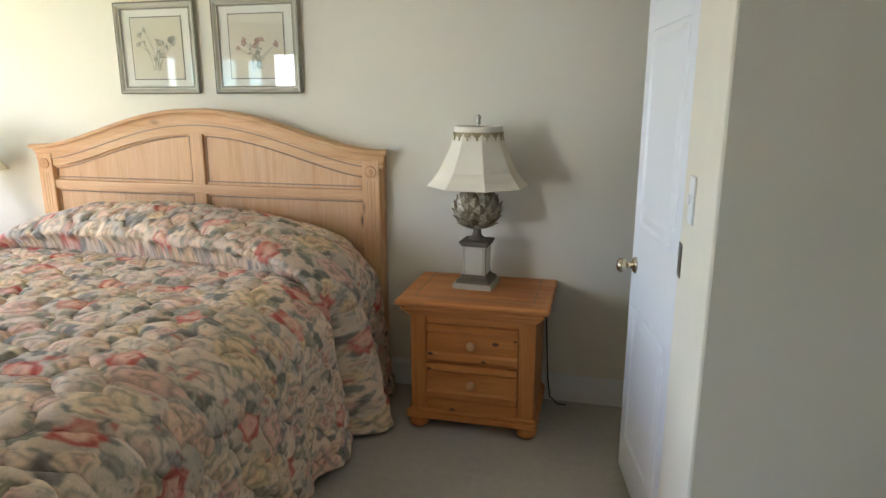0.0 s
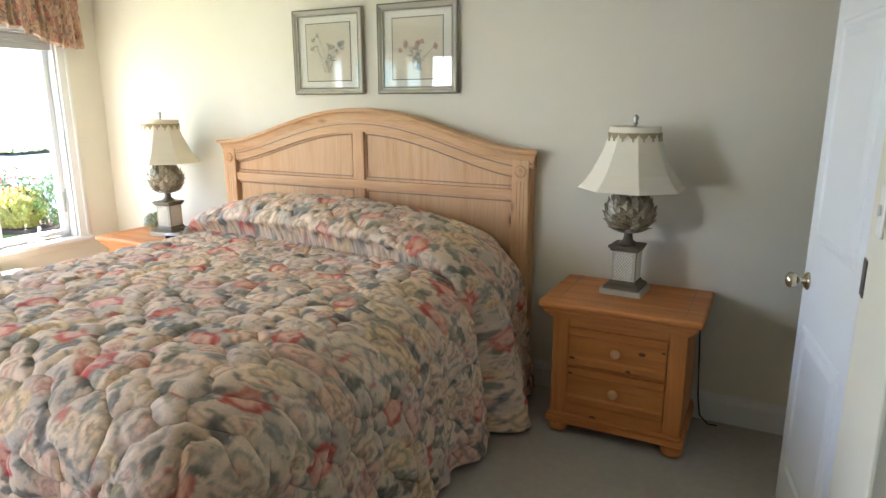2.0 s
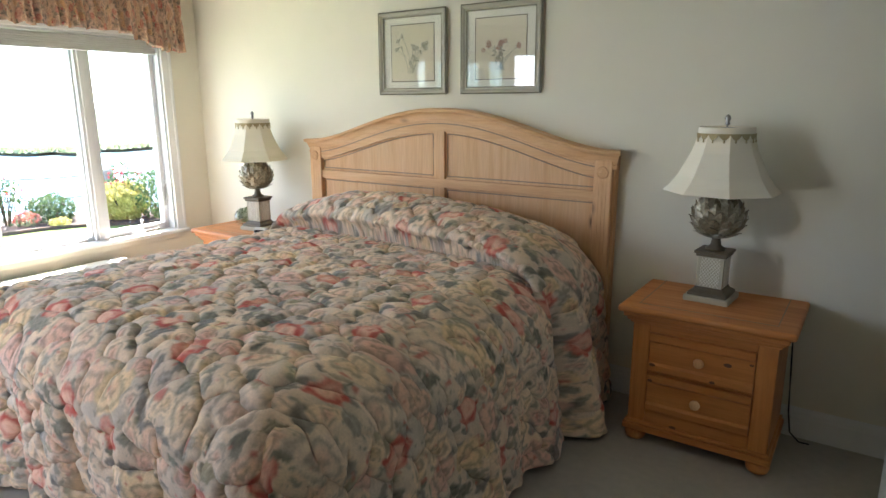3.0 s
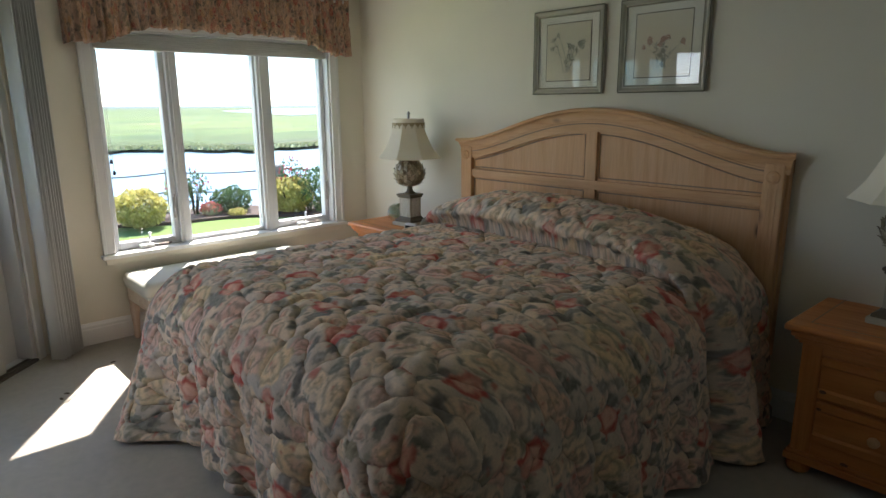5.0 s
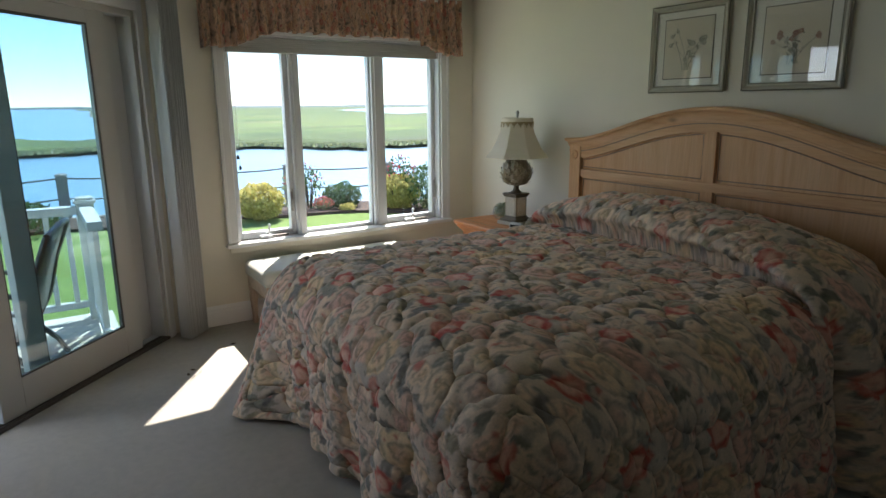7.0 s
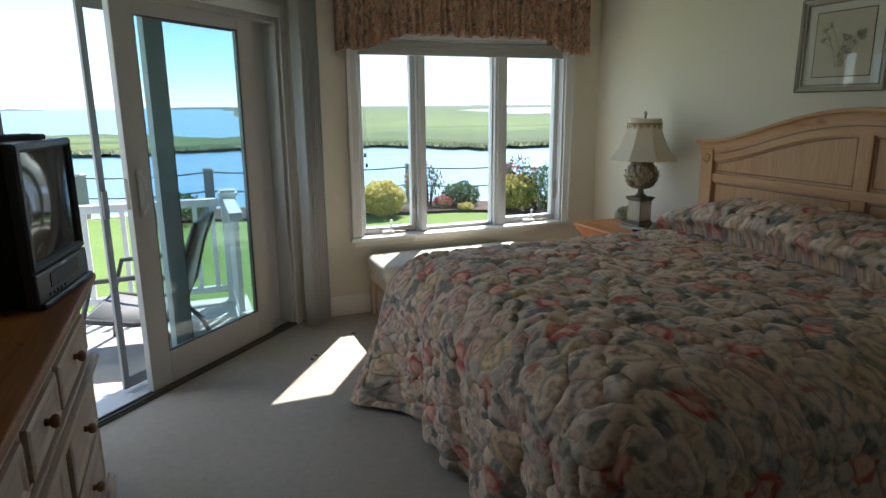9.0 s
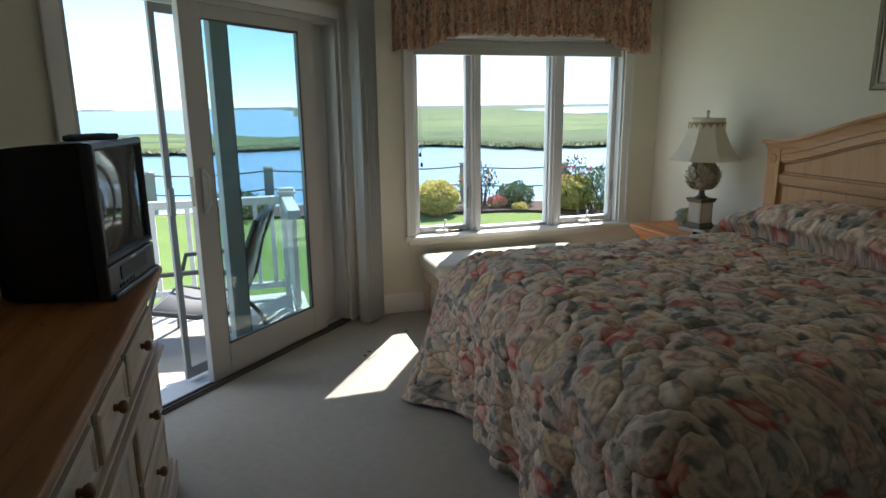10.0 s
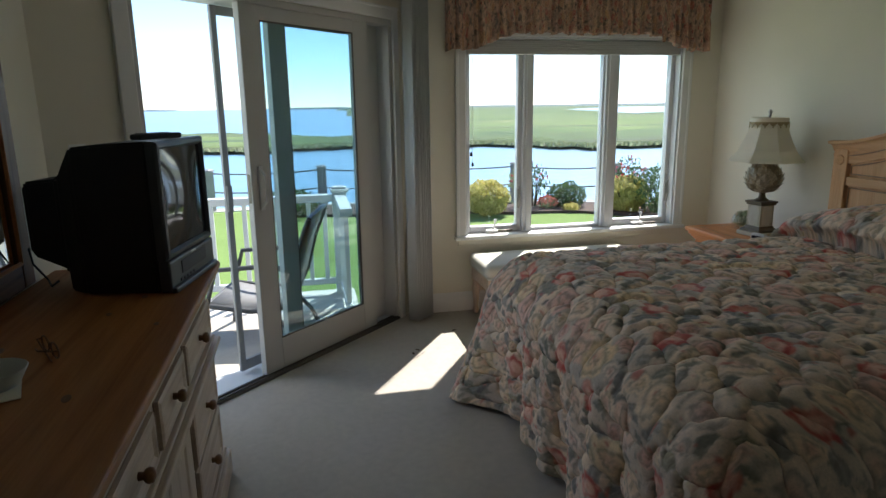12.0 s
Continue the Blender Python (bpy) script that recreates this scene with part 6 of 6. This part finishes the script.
garden_bed()
POSTS = (107.0, 98.2, 88.7, 79.9, 71.3, 62.4, 53.0)
for k, hd in enumerate(POSTS):
    p = empty("fence_post", at(hd, 13.0, -0.50), "weathered grey timber post strung with rope", "fence post", "rope fence posts")
    p.rotation_euler = (0, 0, radians(hd))
    part("shaft", box(-0.09, 0.09, -0.09, 0.09, 0, 0.78, 0.012), POST, p)
    part("chamfered_top", lathe([(0.115, 0.78), (0.115, 0.795), (0.06, 0.82)], 4), POST, p)
for za in (0.235, -0.13):
    for a, b in zip(POSTS, POSTS[1:]):
        pa, pb = at(a, 13.0, za).translation, at(b, 13.0, za).translation
        pts = [pa.lerp(pb, t / 8) - Vector((0, 0, 0.05 * (1 - (t / 4 - 1) ** 2))) for t in range(9)]
        tagged(part("rope", tube(pts, 0.016, 6), ROPE), "grey rope strung between the fence posts", "rope", "ropes of the fence")

G0 = ZL - 0.06
clump("yellow_shrub", at(73.9, 11.3, G0), 0.44, 0.40, 0.31, 4200, 0.034, LEAFY, "rounded golden-yellow shrub on the lawn edge", "shrub", 1)
clump("boxwood", at(66.6, 12.2, G0), 0.38, 0.36, 0.235, 2600, 0.024, LEAFG, "clipped dark green boxwood", "shrub", 2)
clump("coral_flowers", at(68.3, 11.9, G0), 0.20, 0.18, 0.125, 700, 0.022, LEAFL, "low plant with coral blossoms", "flowers", 3, (PETALP, 0.7, -0.2, 0.022), False)
clump("lime_plant", at(66.2, 11.7, G0), 0.16, 0.15, 0.08, 500, 0.024, LEAFY, "small lime-green bedding plant", "plant", 4, None, False)
clump("rose_bush", at(70.9, 12.0, G0), 0.20, 0.22, 0.43, 480, 0.032, LEAFL, "leggy rose bush with red blooms", "rose bush", 5, (PETALR, 0.16, 0.1, 0.030), True, 0.7)
clump("rose_bush", at(69.6, 12.1, G0), 0.26, 0.28, 0.41, 560, 0.032, LEAFG, "leggy rose bush with red blooms", "rose bush", 6, (PETALR, 0.16, 0.1, 0.030), True, 0.7)
clump("rose_bush", at(61.4, 12.0, G0), 0.34, 0.32, 0.50, 650, 0.032, LEAFG, "tall rose bush crowded with red blooms", "rose bush", 7, (PETALR, 0.22, 0.2, 0.032), True, 0.7)
clump("yellow_shrub", at(61.6, 11.8, G0), 0.42, 0.40, 0.33, 4200, 0.034, LEAFY, "rounded golden-yellow shrub beside roses", "shrub", 8)
clump("green_shrub", at(58.6, 11.8, G0), 0.60, 0.55, 0.42, 2800, 0.030, LEAFG, "broad dark green shrub by the bulkhead", "shrub", 9)
clump("green_shrub", at(55.5, 12.0, G0), 0.60, 0.55, 0.40, 2400, 0.030, LEAFL, "broad grey-green shrub beside the roses", "shrub", 10)
clump("low_shrub", at(91.5, 12.0, G0), 0.9, 0.5, 0.22, 1800, 0.03, LEAFG, "low dark green hedge plant by the bulkhead", "shrub", 11)


def marsh_grass():
    """Tufts along the marsh's edge."""
    rnd = random.Random(12)
    verts, faces = [], []
    for _ in range(16000):
        hd = rnd.uniform(44, 112)
        bank = 53 + 5 * noise.noise((hd * 0.10, 0, 1)) + 2.2 * noise.noise((hd * 0.6, 3, 0))
        r = bank + 1.0 + abs(rnd.gauss(0, 5))
        c = at(hd, r, ZW + 0.25).translation
        for _ in range(7):
            a = rnd.random() * 6.28
            bx, by = c.x + rnd.gauss(0, 0.35), c.y + rnd.gauss(0, 0.35)
            dx, dy, h = 0.15 * math.cos(a), 0.15 * math.sin(a), rnd.uniform(0.10, 0.30)
            k = len(verts)
            verts += [(bx - dx, by - dy, c.z), (bx + dx, by + dy, c.z), (bx + dy * 1.2 + rnd.gauss(0, 0.08), by - dx * 1.2, c.z + h)]
            faces.append((k, k + 1, k + 2))
    me = bpy.data.meshes.new("marsh_grass")
    me.from_pydata(verts, [], faces)
    me.materials.append(MARSHG)
    tagged(new("marsh_grass", me), "grey-green cordgrass fringing the creek bank", "grass", kind="stuff")


marsh_grass()

# ---- the deck ----
deck = empty("deck", None, "pale composite deck with white railing beyond the patio door", "deck", kind="structure")
for k in range(26):
    x = -5.42 + 0.142 * k
    y1 = min(0.34, -3.80 - x) if x > -4.2 else 0.34
    y0 = -3.2
    part("plank", box(x, x + 0.136, y0, y1 - 0.02, ZD - 0.03, ZD, 0.004, 1), BULK, deck)
part("joists", box(-5.40, -2.0, -3.15, 0.30, ZL - 0.1, ZD - 0.05), POST, deck)


def railing(name, a, b, n):
    s = empty(name, None, "white vinyl deck railing with square balusters", "railing")
    a, b = Vector(a), Vector(b)
    d = (b - a).normalized()
    q = Vector((-d.y, d.x, 0))
    ang = math.degrees(math.atan2(d.y, d.x))
    L = (b - a).length
    for z0, z1, hw in ((0.80, 0.86, 0.045), (0.09, 0.14, 0.025)):
        o = part("rail", box(0.06, L - 0.06, -hw, hw, z0, z1, 0.006), VINYL, s)
        o.matrix_basis = pose(a.x, a.y, ZD, 0, 0, ang)
    for k in range(n):
        o = part("baluster", box(-0.018, 0.018, -0.018, 0.018, 0.14, 0.80, 0.003), VINYL, s)
        o.matrix_basis = pose(*(a + d * L * (k + 1) / (n + 1))[:2], ZD, 0, 0, ang)
    return s


def rail_post(x, y):
    p = empty("railing_post", pose(x, y, ZD), "square white railing post with moulded cap", "post", "railing posts")
    part("shaft", box(-0.058, 0.058, -0.058, 0.058, 0, 0.88, 0.005), VINYL, p)
    bm = box(-0.075, 0.075, -0.075, 0.075, 0.88, 0.905, 0.008)
    box(-0.058, 0.058, -0.058, 0.058, 0.905, 0.925, 0.012, bm=bm)
    part("cap", bm, VINYL, p)


RX = -5.30
rail_post(RX, 0.22)
rail_post(RX, -1.45)
railing("railing", (RX, 0.22, 0), (RX, -1.45, 0), 12)
railing("railing", (RX, -1.45, 0), (RX, -3.1, 0), 12)
railing("railing", (RX, 0.22, 0), (-4.42, 0.22, 0), 6)


def patio_chair(m):
    """A sling chair with swept side frames."""
    s = empty("patio_chair", m, "dark metal patio chair with grey sling seat", "chair", "chairs round the deck table")
    for sx in (-0.27, 0.27):
        side = [(sx, -0.30, 0.0), (sx, -0.27, 0.40), (sx, -0.20, 0.62), (sx, 0.10, 0.64), (sx, 0.22, 0.62)]
        part("arm_frame", tube(side, 0.016, 8), CHAIRM, s)
        back = [(sx, -0.28, 0.40), (sx, 0.0, 0.36), (sx, 0.18, 0.38), (sx, 0.24, 0.50), (sx, 0.30, 0.72), (sx, 0.38, 0.92)]
        part("side_rail", tube(back, 0.018, 8), CHAIRM, s)
        part("rear_leg", tube([(sx, 0.10, 0.37), (sx, 0.25, 0.20), (sx, 0.34, 0.0)], 0.016, 8), CHAIRM, s)
    prof = [(-0.27, 0.405), (-0.13, 0.375), (0.0, 0.358), (0.15, 0.368), (0.22, 0.43), (0.26, 0.56), (0.31, 0.74), (0.37, 0.90)]
    bm = bmesh.new()
    a, b = ([bm.verts.new((x, y, z)) for y, z in prof] for x in (-0.26, 0.26))
    for i in range(len(prof) - 1):
        bm.faces.new((a[i], a[i + 1], b[i + 1], b[i]))
    sl = part("sling", bm, SLING, s, "grey woven sling", True)
    sl.modifiers.new("thick", "SOLIDIFY").thickness = 0.006
    part("top_bar", tube([(-0.27, 0.38, 0.92), (0, 0.40, 0.945), (0.27, 0.38, 0.92)], 0.016, 8), CHAIRM, s)
    part("front_bar", rod((-0.27, -0.27, 0.40), (0.27, -0.27, 0.40), 0.014), CHAIRM, s)


patio_chair(pose(-4.08, -0.36, ZD, 0, 0, -12))
patio_chair(pose(-4.0, -1.42, ZD, 0, 0, 165))
